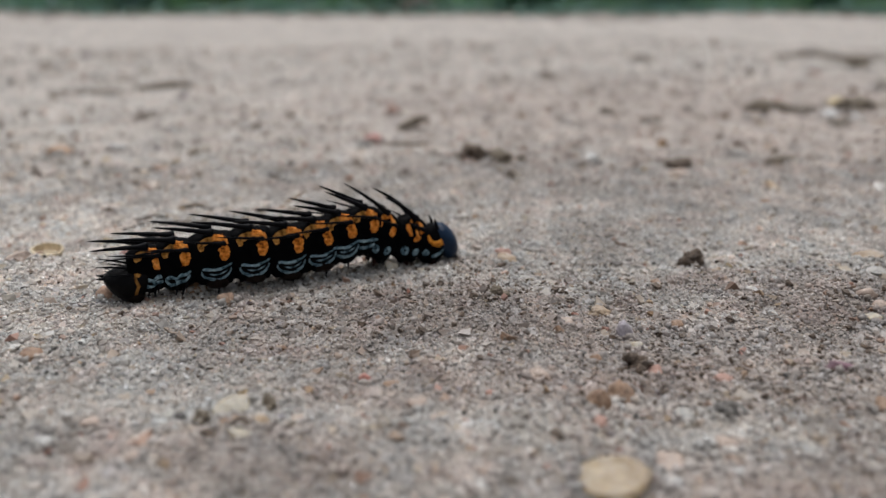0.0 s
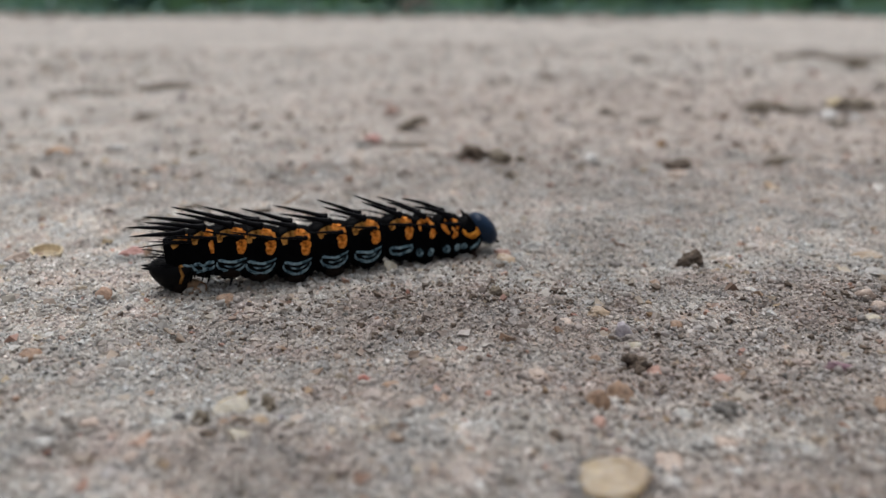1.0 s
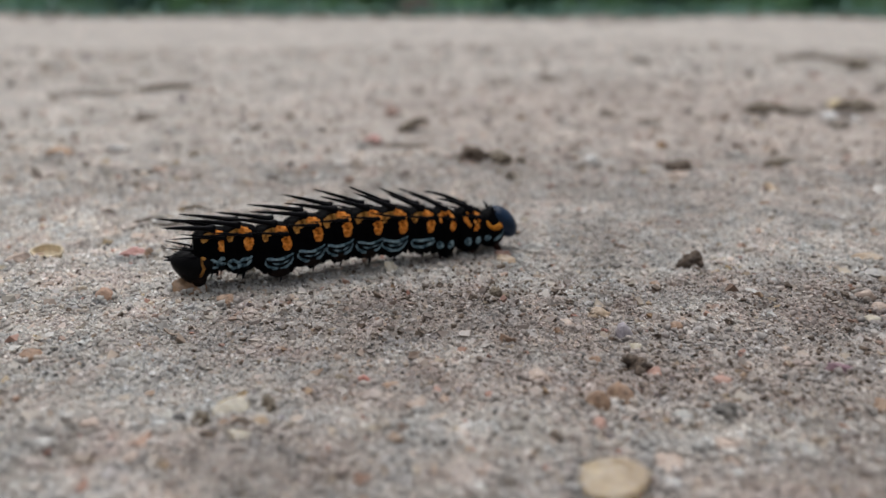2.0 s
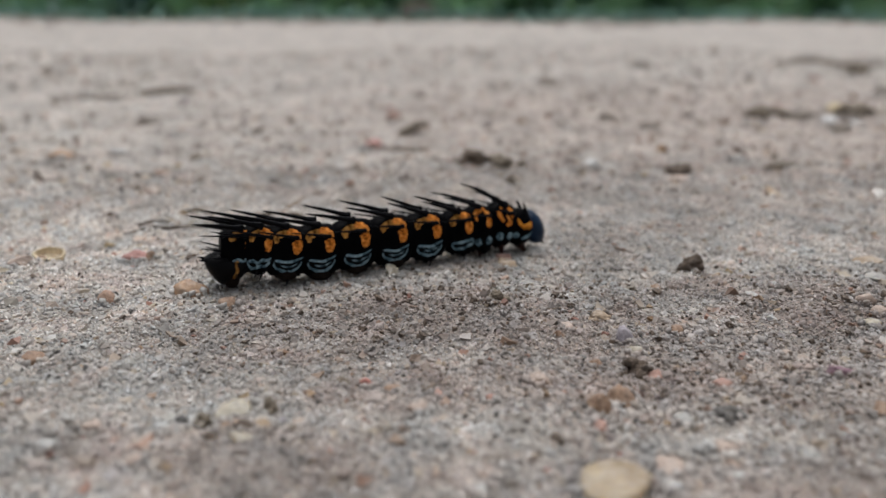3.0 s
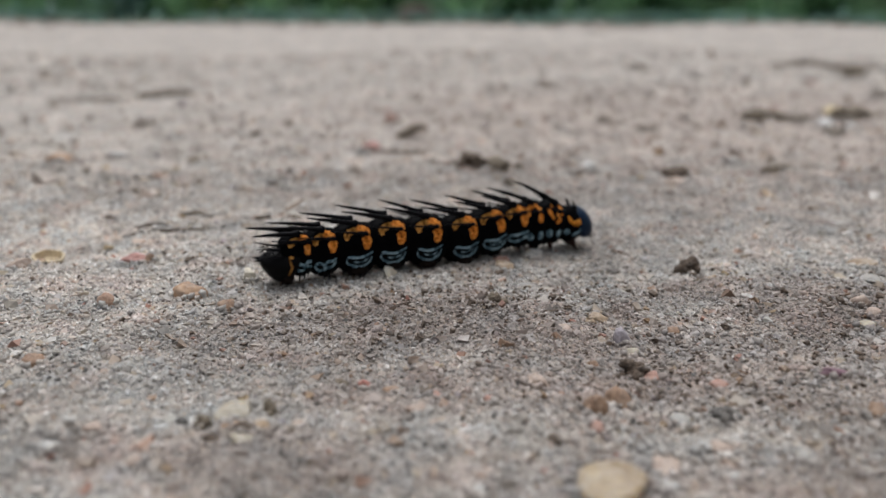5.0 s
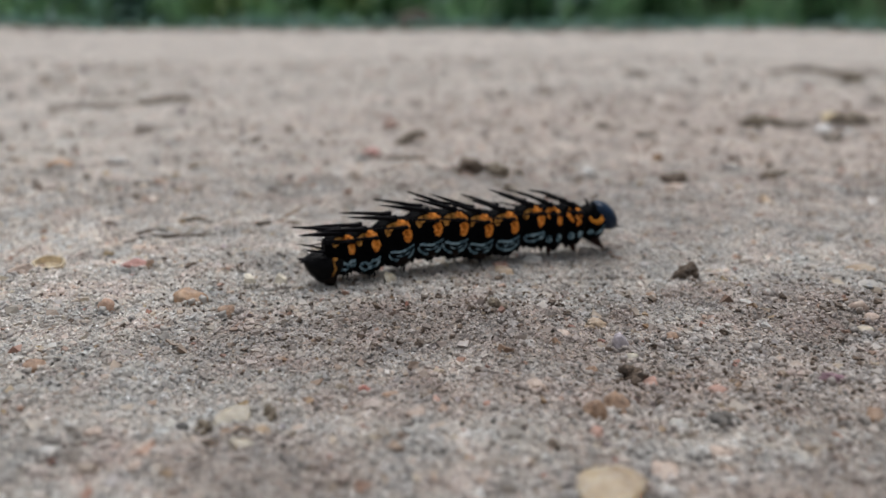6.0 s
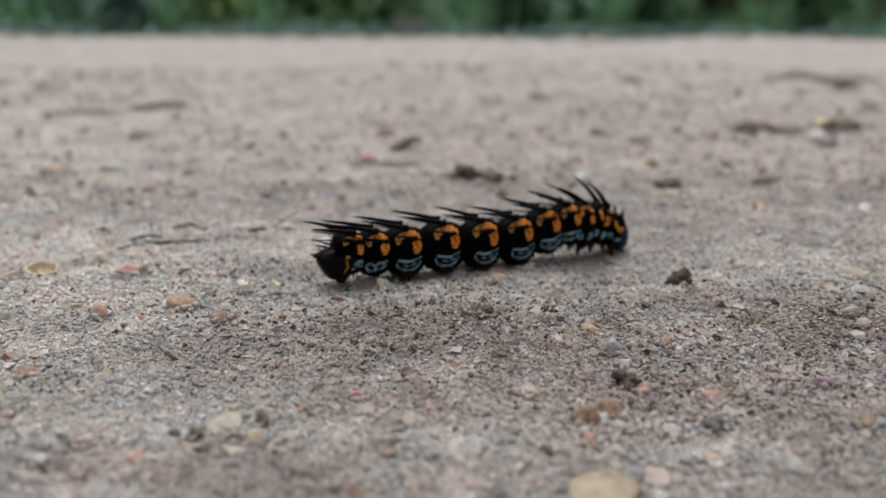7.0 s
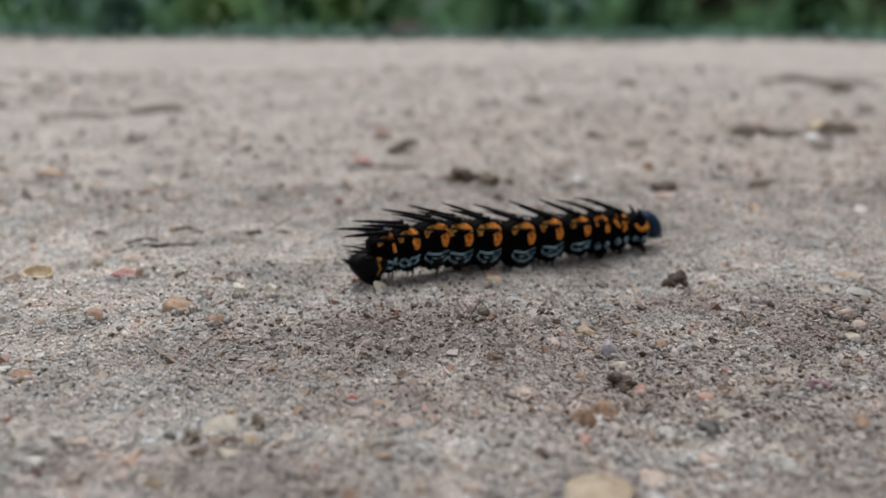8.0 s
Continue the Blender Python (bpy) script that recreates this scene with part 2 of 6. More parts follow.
M_TWIG = mineral("weathered_twig", (0.04, 0.03, 0.02), (0.15, 0.115, 0.08), 0.85, 1000.0, dusty=0.12)
M_STUMP = mineral("weathered_stump", (0.05, 0.035, 0.03), (0.16, 0.12, 0.10), 0.9, 60.0, dusty=0.12)
M_STRAW = mineral("dry_straw", (0.17, 0.12, 0.075), (0.32, 0.24, 0.16), 0.75, 900.0)
M_HAY = mineral("orange_straw", (0.26, 0.17, 0.10), (0.44, 0.31, 0.20), 0.7, 900.0)
M_AMBERTAN = mineral("tan_orange_stone", (0.30, 0.165, 0.085), (0.44, 0.28, 0.165), 0.5, 500.0, dusty=0.25)
M_HUSK = mineral("pale_husk", (0.78, 0.60, 0.36), (0.90, 0.80, 0.60), 0.5, 420.0, dusty=0.0, thin=0.2)
M_APRICOT = mineral("apricot_stone", (0.40, 0.24, 0.16), (0.54, 0.37, 0.27), 0.6, 900.0, dusty=0.2)
M_BLACK = cuticle("black_skin", (0.0008, 0.0009, 0.0012), (0.0022, 0.0024, 0.003), 0.5, 500.0, 0.00008, 0.02)
M_HEAD = cuticle("glossy_head_capsule", (0.005, 0.015, 0.036), (0.010, 0.027, 0.058), 0.36, 700.0, 0.00006, 0.16)
M_CAP = cuticle("black_tail_plate", (0.0012, 0.0012, 0.0015), (0.003, 0.003, 0.0036), 0.42, 700.0, 0.00006, 0.08)
M_SPINE = cuticle("black_spine", (0.0015, 0.0015, 0.002), (0.004, 0.004, 0.006), 0.42, 900.0, 0.00003, 0.06)
M_ORANGE = scaly("orange_marking", (0.05, 0.014, 0.004), (0.58, 0.17, 0.018), (0.86, 0.345, 0.075))
M_YELLOW = scaly("yellow_orange_marking", (0.04, 0.014, 0.004), (0.52, 0.175, 0.016), (0.80, 0.335, 0.05))
M_OCHRE = scaly("ochre_marking", (0.02, 0.008, 0.004), (0.34, 0.15, 0.03), (0.62, 0.31, 0.085))
M_RINGED = scaly("brown_ring", (0.02, 0.008, 0.004), (0.17, 0.075, 0.018), (0.38, 0.19, 0.05))
M_BLUE = scaly("blue_grey_marking", (0.008, 0.016, 0.022), (0.09, 0.16, 0.20), (0.32, 0.45, 0.51), 1300.0, 0.03)
M_SHIN = cuticle("dark_reddish_leg", (0.008, 0.003, 0.0025), (0.040, 0.014, 0.010), 0.45, 900.0, 0.00008, 0.12)
M_LEG = cuticle("dark_leg", (0.003, 0.002, 0.0016), (0.014, 0.008, 0.006), 0.45, 900.0, 0.00008, 0.07)
M_LEAF = leafy("weed_leaf", (0.10, 0.23, 0.11), (0.22, 0.40, 0.19))
M_LIME = leafy("light_green_leaf", (0.16, 0.30, 0.08), (0.34, 0.48, 0.16))
M_TEAL = leafy("bluish_leaf", (0.10, 0.21, 0.17), (0.24, 0.40, 0.34))
M_STEM = leafy("weed_stem", (0.05, 0.06, 0.025), (0.10, 0.09, 0.04))
M_DRY = leafy("dry_brown_leaf", (0.06, 0.04, 0.025), (0.17, 0.11, 0.06))


# ---- mesh helpers ----
def link_mesh(name, bm, mat, parent=None, smooth=True):
    me = bpy.data.meshes.new(name)
    bm.to_mesh(me)
    bm.free()
    if smooth:
        me.shade_smooth()
    me.materials.append(mat)
    ob = new(name, me)
    if parent:
        ob.parent = parent
    return ob


def part(name, bm, mat, parent, label="", smooth=True):
    return tagged(link_mesh(name, bm, mat, parent, smooth), label)


def tube(bm, points, radii, sides=7):
    """A closed tapering tube through the points."""
    points = [Vector(p) for p in points]
    rings, side = [], None
    for i, p in enumerate(points):
        d = (points[min(i + 1, len(points) - 1)] - points[max(i - 1, 0)]).normalized()
        if side is None:
            side = d.cross(Vector((0.31, 0.17, 0.94))).normalized()
        side = (side - d * side.dot(d)).normalized()
        up = d.cross(side)
        rings.append([bm.verts.new(p + radii[i] * (math.cos(a) * side + math.sin(a) * up))
                      for a in (2 * math.pi * k / sides for k in range(sides))])
    for a, b in zip(rings, rings[1:]):
        for k in range(sides):
            bm.faces.new((a[k], a[(k + 1) % sides], b[(k + 1) % sides], b[k]))
    bm.faces.new(rings[0][::-1])
    bm.faces.new(rings[-1])


def lofted(bm, rings):
    rows = [[bm.verts.new(p) for p in ring] for ring in rings]
    n = len(rows[0])
    for a, b in zip(rows, rows[1:]):
        for k in range(n):
            bm.faces.new((a[k], a[(k + 1) % n], b[(k + 1) % n], b[k]))
    bm.faces.new(rows[0][::-1])
    bm.faces.new(rows[-1])
    bmesh.ops.recalc_face_normals(bm, faces=bm.faces)


# ---- the ground ----
WAVES = []
wave_dice = random.Random(5)
for length, height, count in ((0.034, 0.00040, 7), (0.014, 0.00020, 9), (0.006, 0.00010, 9)):
    for _ in range(count):
        a = wave_dice.uniform(0, math.pi)
        k = 2 * math.pi / (length * wave_dice.uniform(0.7, 1.4))
        WAVES.append((k * math.cos(a), k * math.sin(a), wave_dice.uniform(0, 6.28), height / math.sqrt(count) * 1.4, 0))
for length, height, count in ((0.5, 0.0022, 6), (0.16, 0.0014, 8)):
    for _ in range(count):
        a = wave_dice.uniform(0, math.pi)
        k = 2 * math.pi / (length * wave_dice.uniform(0.7, 1.4))
        WAVES.append((k * math.cos(a), k * math.sin(a), wave_dice.uniform(0, 6.28), height / math.sqrt(count) * 1.4, 1))


def relief(x, y):
    """Height of the sand: fine ripples everywhere, broad swells only well away from the path."""
    x, y = np.asarray(x, float), np.asarray(y, float)
    away = np.clip((np.hypot(x, y - 0.09) - 0.10) / 0.35, 0, 1)
    path = np.abs(y - 0.0925 - 0.394 * x)
    calm = 0.35 + 0.65 * np.clip(path / 0.012, 0, 1)
    z = np.zeros_like(x)
    for kx, ky, ph, amp, broad in WAVES:
        z += amp * np.sin(kx * x + ky * y + ph) * (away if broad else calm)
    return z


def height(x, y):
    return float(relief(x, y))


def graded(inner, step, outer, growth):
    out = list(np.arange(0, inner, step))
    d = step
    while out[-1] < outer:
        d *= growth
        out.append(out[-1] + d)
    return np.array([-v for v in out[:0:-1]] + out)


def ground_sheet():
    xs, ys = graded(0.12, 0.0011, 80.0, 1.085), 0.09 + graded(0.10, 0.0011, 80.0, 1.085)
    gx, gy = np.meshgrid(xs, ys)
    fade = np.clip(1.5 - np.hypot(gx, gy) / 4.0, 0, 1)
    verts = np.stack([gx.ravel(), gy.ravel(), (relief(gx, gy) * fade).ravel() - 0.00004], 1)
    w, h = len(xs), len(ys)
    i = (np.arange(h - 1)[:, None] * w + np.arange(w - 1)[None]).ravel()
    faces = np.stack([i, i + 1, i + 1 + w, i + w], 1)
    me = bpy.data.meshes.new("ground")
    me.from_pydata(verts.tolist(), [], faces.tolist())
    me.shade_smooth()
    me.materials.append(M_SHEET)
    tagged(new("ground", me), "dry grey-beige sand ground, packed and slightly uneven", "ground", kind="structure")


ground_sheet()

OCTA_V = np.array([(1, 0, 0), (0, 1, 0), (-1, 0, 0), (0, -1, 0), (0, 0, 1), (0, 0, -1)], float)
OCTA_F = np.array([(0, 1, 4), (1, 2, 4), (2, 3, 4), (3, 0, 4), (1, 0, 5), (2, 1, 5), (3, 2, 5), (0, 3, 5)])


# a lumpy grain of eight corners, neither cube nor ball
CUBE_V = np.array([(x, y, z) for x in (-0.72, 0.72) for y in (-0.72, 0.72) for z in (-0.72, 0.72)], float)
CUBE_F = np.array([(0, 1, 3), (0, 3, 2), (4, 6, 7), (4, 7, 5), (0, 4, 5), (0, 5, 1), (2, 3, 7), (2, 7, 6), (0, 2, 6), (0, 6, 4), (1, 5, 7), (1, 7, 3)])


def grains(name, x, y, size, sink, dice, label, shape_v=OCTA_V, shape_f=OCTA_F, mat=None, squash=(0.45, 0.78), rounded=False):
    """Thousands of angular grains lying on the sand, one mesh."""
    n = len(x)
    k = len(shape_v)
    v = shape_v[None] * size[:, None, None] * dice.uniform(0.84, 1.16, (n, k, 1))
    v += dice.uniform(-1, 1, (n, k, 3)) * (0.30 if rounded else 0.42) * size[:, None, None]
    v[:, :, 2] *= dice.uniform(*squash, n)[:, None]
    tilt, spin = dice.uniform(-0.9, 0.9, n), dice.uniform(0, 6.283, n)
    c, s = np.cos(tilt)[:, None], np.sin(tilt)[:, None]
    v = np.stack([v[:, :, 0], c * v[:, :, 1] - s * v[:, :, 2], s * v[:, :, 1] + c * v[:, :, 2]], 2)
    c, s = np.cos(spin)[:, None], np.sin(spin)[:, None]
    v = np.stack([c * v[:, :, 0] - s * v[:, :, 1], s * v[:, :, 0] + c * v[:, :, 1], v[:, :, 2]], 2)
    v += np.stack([x, y, relief(x, y) + sink * size], 1)[:, None, :]
    f = (shape_f[None] + k * np.arange(n)[:, None, None]).reshape(-1, 3)
    me = bpy.data.meshes.new(name)
    me.vertices.add(k * n)
    me.vertices.foreach_set("co", v.reshape(-1))
    me.loops.add(3 * len(f))
    me.loops.foreach_set("vertex_index", f.reshape(-1).astype(np.int32))
    me.polygons.add(len(f))
    me.polygons.foreach_set("loop_start", np.arange(0, 3 * len(f), 3, dtype=np.int32))
    me.update(calc_edges=True)
    me.shade_smooth() if rounded else me.shade_flat()
    me.materials.append(mat or M_GRAIN)
    return tagged(new(name, me), label, "sand", kind="stuff")


def jittered(x0, x1, y0, y1, step, dice):
    gx, gy = np.meshgrid(np.arange(x0, x1, step), np.arange(y0, y1, step))
    gx, gy = gx.ravel(), gy.ravel()
    return gx + dice.uniform(-0.6, 0.6, len(gx)) * step, gy + dice.uniform(-0.6, 0.6, len(gy)) * step


def sand_fields():
    dice = np.random.default_rng(11)

    def rim(x, y):
        return np.hypot(np.maximum(np.maximum(-0.072 - x, x - 0.080), 0), np.maximum(np.maximum(0.046 - y, y - 0.118), 0))

    x, y = jittered(-0.135, 0.145, 0.020, 0.190, 0.00036, dice)
    keep = (dice.uniform(0, 1, len(x)) > (rim(x, y) / 0.066) ** 0.7) & (np.abs(x) < 0.66 * y + 0.016 + dice.uniform(-0.008, 0.008, len(x)))
    x, y = x[keep], y[keep]
    size = np.clip(0.00016 * np.exp(dice.normal(0, 0.46, len(x))), 0.00007, 0.00046)
    sink = dice.uniform(-0.85, 0.15, len(x))
    round_ones = dice.uniform(0, 1, len(x)) < 0.45
    for pick, name, label, v, f, squash in ((round_ones, "sand_grains", "loose rounded sand grains, beige, pinkish, grey and white", CUBE_V, CUBE_F, (0.7, 1.1)),
                                            (~round_ones, "sharp_sand_grains", "fine angular sand grains, beige, grey and white", OCTA_V * 1.15, OCTA_F, (0.6, 1.0))):
        grains(name, x[pick], y[pick], size[pick], sink[pick], dice, label, v, f, M_GRAIN, squash, v is CUBE_V)
    x, y = dice.uniform(-0.10, 0.11, 42000), dice.uniform(0.034, 0.15, 42000)
    keep = np.abs(x) < 0.66 * y + 0.016
    x, y = x[keep], y[keep]
    size = np.clip(0.00026 * np.exp(dice.normal(0, 0.40, len(x))), 0.00016, 0.0008)
    grains("sand_flakes", x, y, size, dice.uniform(-0.45, 0.1, len(x)), dice, "larger pale flakes lying among the sand grains", CUBE_V * np.array((1.1, 1.0, 0.8)), CUBE_F, M_FLAKE, (0.4, 0.8))
    x, y = dice.uniform(-0.11, 0.12, 2200), dice.uniform(0.034, 0.17, 2200)
    size = np.clip(0.00026 * np.exp(dice.normal(0, 0.42, len(x))), 0.00015, 0.0008)
    grains("coloured_grit", x, y, size, dice.uniform(-0.4, 0.2, len(x)), dice, "red, orange, cream and lilac grit strewn over the sand", CUBE_V, CUBE_F, M_COLOUR, (0.6, 1.0))
    # tiny white grains strewn on top as painted glints
    x, y = dice.uniform(-0.09, 0.10, 27000), dice.uniform(0.036, 0.15, 27000)
    keep = np.abs(x) < 0.62 * y + 0.014
    x, y = x[keep], y[keep]
    size = np.clip(0.00012 * np.exp(dice.normal(0, 0.34, len(x))), 0.00007, 0.00028)
    grains("painted_glints", x, y, size, dice.uniform(0.8, 1.6, len(x)), dice, "tiny white specks standing in for glints of quartz on the sand", OCTA_V, OCTA_F, M_GLINT, (0.7, 1.1))
    x, y = dice.uniform(-0.09, 0.10, 9500), dice.uniform(0.036, 0.15, 9500)
    size = np.clip(0.00012 * np.exp(dice.normal(0, 0.40, len(x))), 0.00007, 0.00034)
    grains("dark_specks", x, y, size, dice.uniform(0.0, 0.9, len(x)), dice, "tiny black and brown mineral specks on the sand", OCTA_V, OCTA_F, M_SLATE, (0.7, 1.1))
    for name, count, mat, label in (("far_chips", 1000, M_FLAKE, "pale stone chips strewn over the sand farther off"), ("far_grit", 160, M_FAINT, "brown grit strewn over the sand farther off"),
                                    ("far_coloured_chips", 260, M_COLOUR, "reddish and yellowish stone chips strewn farther off")):
        y = 0.13 + 0.42 * dice.uniform(0, 1, count) ** 1.4
        x = dice.uniform(-0.72, 0.72, count) * y
        size = np.clip(0.0006 * np.exp(dice.normal(0, 0.45, count)) * (0.6 + 2.2 * y), 0.0003, 0.0022)
        grains(name, x, y, size, dice.uniform(-0.3, 0.4, count), dice, label, CUBE_V, CUBE_F, mat, (0.6, 1.0))
    # grains heaped against the stones and clods
    x, y, size, lift = [], [], [], []
    for sx, sy, w, d, h, turn in HEAPED:
        n = int(min(90, 16 + 26 * w * MM / 0.002))
        a, out = dice.uniform(0, 6.283, n), dice.uniform(0.86, 1.22, n)
        px, py = 0.5 * w * out * np.cos(a), 0.5 * d * out * np.sin(a)
        c, q = math.cos(radians(turn)), math.sin(radians(turn))
        x.append((sx + c * px - q * py) * MM), y.append((sy + q * px + c * py) * MM)
        size.append(np.clip(0.00019 * np.exp(dice.normal(0, 0.4, n)) * max(1.0, sy / 120), 0.00008, 0.00045 * max(1.0, sy / 120)))
        lift.append(np.clip(1.22 - out, 0, 1) * 0.0006 * min(h, 2.0))
    x, y, size, lift = (np.concatenate(q) for q in (x, y, size, lift))
    grains("heaped_sand_grains", x, y, size, lift / size, dice, "sand grains heaped against the stones", CUBE_V, CUBE_F, M_GRAIN, (0.7, 1.1), True)
    spots = np.array([(-0.002, 0.080), (0.012, 0.083), (0.044, 0.083), (0.030, 0.066), (-0.010, 0.074), (0.052, 0.074), (-0.030, 0.090), (0.020, 0.060)])
    at = spots[dice.integers(0, len(spots), 2600)]
    x, y = at[:, 0] + dice.normal(0, 0.0095, 2600), at[:, 1] + dice.normal(0, 0.0055, 2600)
    size = np.clip(0.00013 * np.exp(dice.normal(0, 0.45, len(x))), 0.00008, 0.0005)
    grains("dark_grit", x, y, size, dice.uniform(0.2, 0.8, len(x)), dice, "dark brown grit gathered in patches on the sand", CUBE_V, CUBE_F, M_SOIL)
    x, y = jittered(-0.40, 0.42, -0.06, 0.66, 0.0019, dice)
    keep = (dice.uniform(0, 1, len(x)) < 0.04 + 0.16 * rim(x, y) / 0.05) & (dice.uniform(0, 1, len(x)) < 1.0 - np.hypot(x, y - 0.1) / 0.56) & (np.abs(x) < 0.75 * np.abs(y) + 0.03)
    x, y = x[keep], y[keep]
    size = np.clip(0.00034 * np.exp(dice.normal(0, 0.45, len(x))), 0.00018, 0.0012)
    grains("coarse_sand_grains", x, y, size, dice.uniform(-0.2, 0.45, len(x)), dice, "coarser sand grains scattered farther out", OCTA_V * 1.15, OCTA_F, M_FLAKE)


# ---- stones and litter on the sand (millimetres) ----
def lump(seed, w, d, h, rough, facets=0, sub=3):
    """A rounded or faceted lump, flattened beneath, w x d x h millimetres."""
    dice = random.Random(seed)
    bm = bmesh.new()
    bmesh.ops.create_icosphere(bm, subdivisions=sub, radius=1.0)
    off = Vector((dice.uniform(-50, 50), dice.uniform(-50, 50), dice.uniform(-50, 50)))
    cuts = []
    if facets >= 9:
        for n in ((1, 0.1, 0.15), (-1, 0.2, 0.1), (0.15, -1, 0.2), (-0.1, 1, 0.1), (0.15, -0.2, 1)):
            cuts.append((Vector([c + dice.gauss(0, 0.15) for c in n]).normalized(), dice.uniform(0.5, 0.62)))
    for _ in range(facets if facets < 9 else 2):
        n = Vector((dice.gauss(0, 1), dice.gauss(0, 1), dice.gauss(0, 0.8))).normalized()
        cuts.append((n, dice.uniform(0.52, 0.84)))
    for v in bm.verts:
        p = v.co.copy()
        for n, k in cuts:
            over = p.dot(n) - k
            if over > 0:
                p -= n * over * (0.92 if facets < 9 else 1.0)
        q = v.co + off
        r = 1 + rough * (noise.noise(q * 1.3) + 0.6 * noise.noise(q * 3.1) + 0.35 * noise.noise(q * 7.0))
        p *= r * (1 + 0.35 * rough * noise.noise(q * 15.0))
        v.co = Vector((p.x * w / 2, p.y * d / 2, (p.z if p.z > -0.6 else -0.6) * h / 1.6)) * MM
    return bm


STONES = "stones scattered on the sand"
HEAPED = []


def stone(x, y, w, d, h, mat, label, seed, turn=0, rough=0.2, facets=6, kind="pebble", sink=0.25):
    ob = link_mesh(kind, lump(seed, w, d, h, rough, facets, 4 if w > 2.6 and y < 100 else 3), mat, None, facets < 9)
    tip = random.Random(seed + 7)
    ob.matrix_world = pose(x * MM, y * MM, height(x * MM, y * MM) + h * MM * (0.345 - sink), tip.uniform(-9, 9), tip.uniform(-9, 9), turn)
    HEAPED.append((x, y, w, d, h, turn))
    return tagged(ob, label, "stone", STONES)


def clod(x, y, w, d, h, mat, label, seed, turn=0, crumbs=6):
    """A crumbly heap of soil: a ragged core with crumbs stuck on it and fallen round it."""
    dice = random.Random(seed)
    base = new("soil_clod")
    base.matrix_world = pose(x * MM, y * MM, height(x * MM, y * MM), 0, 0, turn)
    HEAPED.append((x, y, w * 0.9, d * 0.9, h * 0.7, turn))
    bm = lump(seed, w * 0.8, d * 0.85, h * 1.05, 0.75, 2, 4 if y < 100 else 3)
    bmesh.ops.translate(bm, verts=bm.verts, vec=(dice.uniform(-0.12, 0.12) * w * MM, 0, h * 0.17 * MM))
    part("lump", bm, mat, base)
    for k in range(crumbs + 9):
        s = dice.choice((0.12, 0.18, 0.26, 0.36, 0.45)) * dice.uniform(0.8, 1.2) * (w * d) ** 0.5
        bm = lump(seed * 31 + k, s, s * dice.uniform(0.6, 1.0), min(s * 0.75, h), 0.45, 3, 2)
        a, out = dice.uniform(0, 6.28), dice.uniform(0.1, 0.66)
        up = max(0.0, 0.5 - out) * dice.uniform(0.6, 1.5) * h
        bmesh.ops.translate(bm, verts=bm.verts, vec=(math.cos(a) * w * out * MM, math.sin(a) * d * out * MM, (s * 0.12 + up) * MM))
        part("crumb", bm, mat, base)
    return tagged(base, label, "clod", "crumbs of soil on the sand")


def twig(points, radius, mat, label, seed, kind="twig", knots=True):
    """A crooked twig lying on the sand; points x, y, height in millimetres."""
    dice = random.Random(seed)
    pts, rad = [], []
    for (a, b) in zip(points, points[1:]):
        for k in range(6):
            f = k / 6
            p = [a[i] + (b[i] - a[i]) * f for i in range(3)]
            pts.append((p[0] + dice.gauss(0, 0.12) * radius, p[1] + dice.gauss(0, 0.12) * radius, p[2]))
    pts.append(points[-1])
    for k in range(len(pts)):
        e = min(1, 0.45 + 1.3 * min(k, len(pts) - 1 - k) / len(pts))
        rad.append(radius * MM * e * (dice.uniform(0.82, 1.2) if knots else 1))
    o = Vector((pts[0][0] * MM, pts[0][1] * MM, height(pts[0][0] * MM, pts[0][1] * MM)))
    bm = bmesh.new()
    tube(bm, [Vector((x * MM, y * MM, height(x * MM, y * MM) + z * MM)) - o for x, y, z in pts], rad, 8)
    ob = link_mesh(kind, bm, mat)
    ob.location = o
    return tagged(ob, label, "straw" if kind == "straw" else "twig", "plant litter on the sand")


def husk(x, y, w, d, h, mat, label, turn):
    """A hollow half shell of a seed lying open."""
    outer, inner, lining = [], [], []
    for i in range(9):
        a = math.pi * (i / 8) * 0.5
        for ring, k in ((outer, 1.0), (inner, 0.88), (lining, 0.80)):
            r, z = math.sin(a) * k + 0.002, -math.cos(a) * k + 1
            ring.append([(w / 2 * r * math.cos(b) * MM, d / 2 * r * math.sin(b) * (1 + 0.12 * math.cos(3 * b)) * MM,
                          (z * h + 0.10 * h * math.sin(2 * b) * r + (0 if k == 1 else 0.06 * h)) * MM)
                         for b in (2 * math.pi * j / 20 for j in range(20))])
    ob = new("seed_husk")
    bm = bmesh.new()
    lofted(bm, outer + inner[::-1])
    part("shell", bm, mat, ob)
    bm = bmesh.new()
    lofted(bm, [[(p[0], p[1], p[2] - 0.04 * h * MM) for p in ring] for ring in inner[:5]] + lining[:5][::-1])
    part("lining", bm, M_HUSK, ob, "pale cream inner lining")
    for sx, size in ((-0.27, 0.30), (0.24, 0.16)):
        bm = lump(77, size * w, size * d * 1.3, 0.25 * h, 0.2, 0, 3)
        bmesh.ops.translate(bm, verts=bm.verts, vec=(sx * w * MM, 0, 0.42 * h * MM))
        part("seed_scar", bm, M_RUST, ob, "brown scar inside the shell")
    ob.matrix_world = pose(x * MM, y * MM, height(x * MM, y * MM) - 0.12 * h * MM, 20, 4, turn)
    return tagged(ob, label, "husk", "plant litter on the sand")


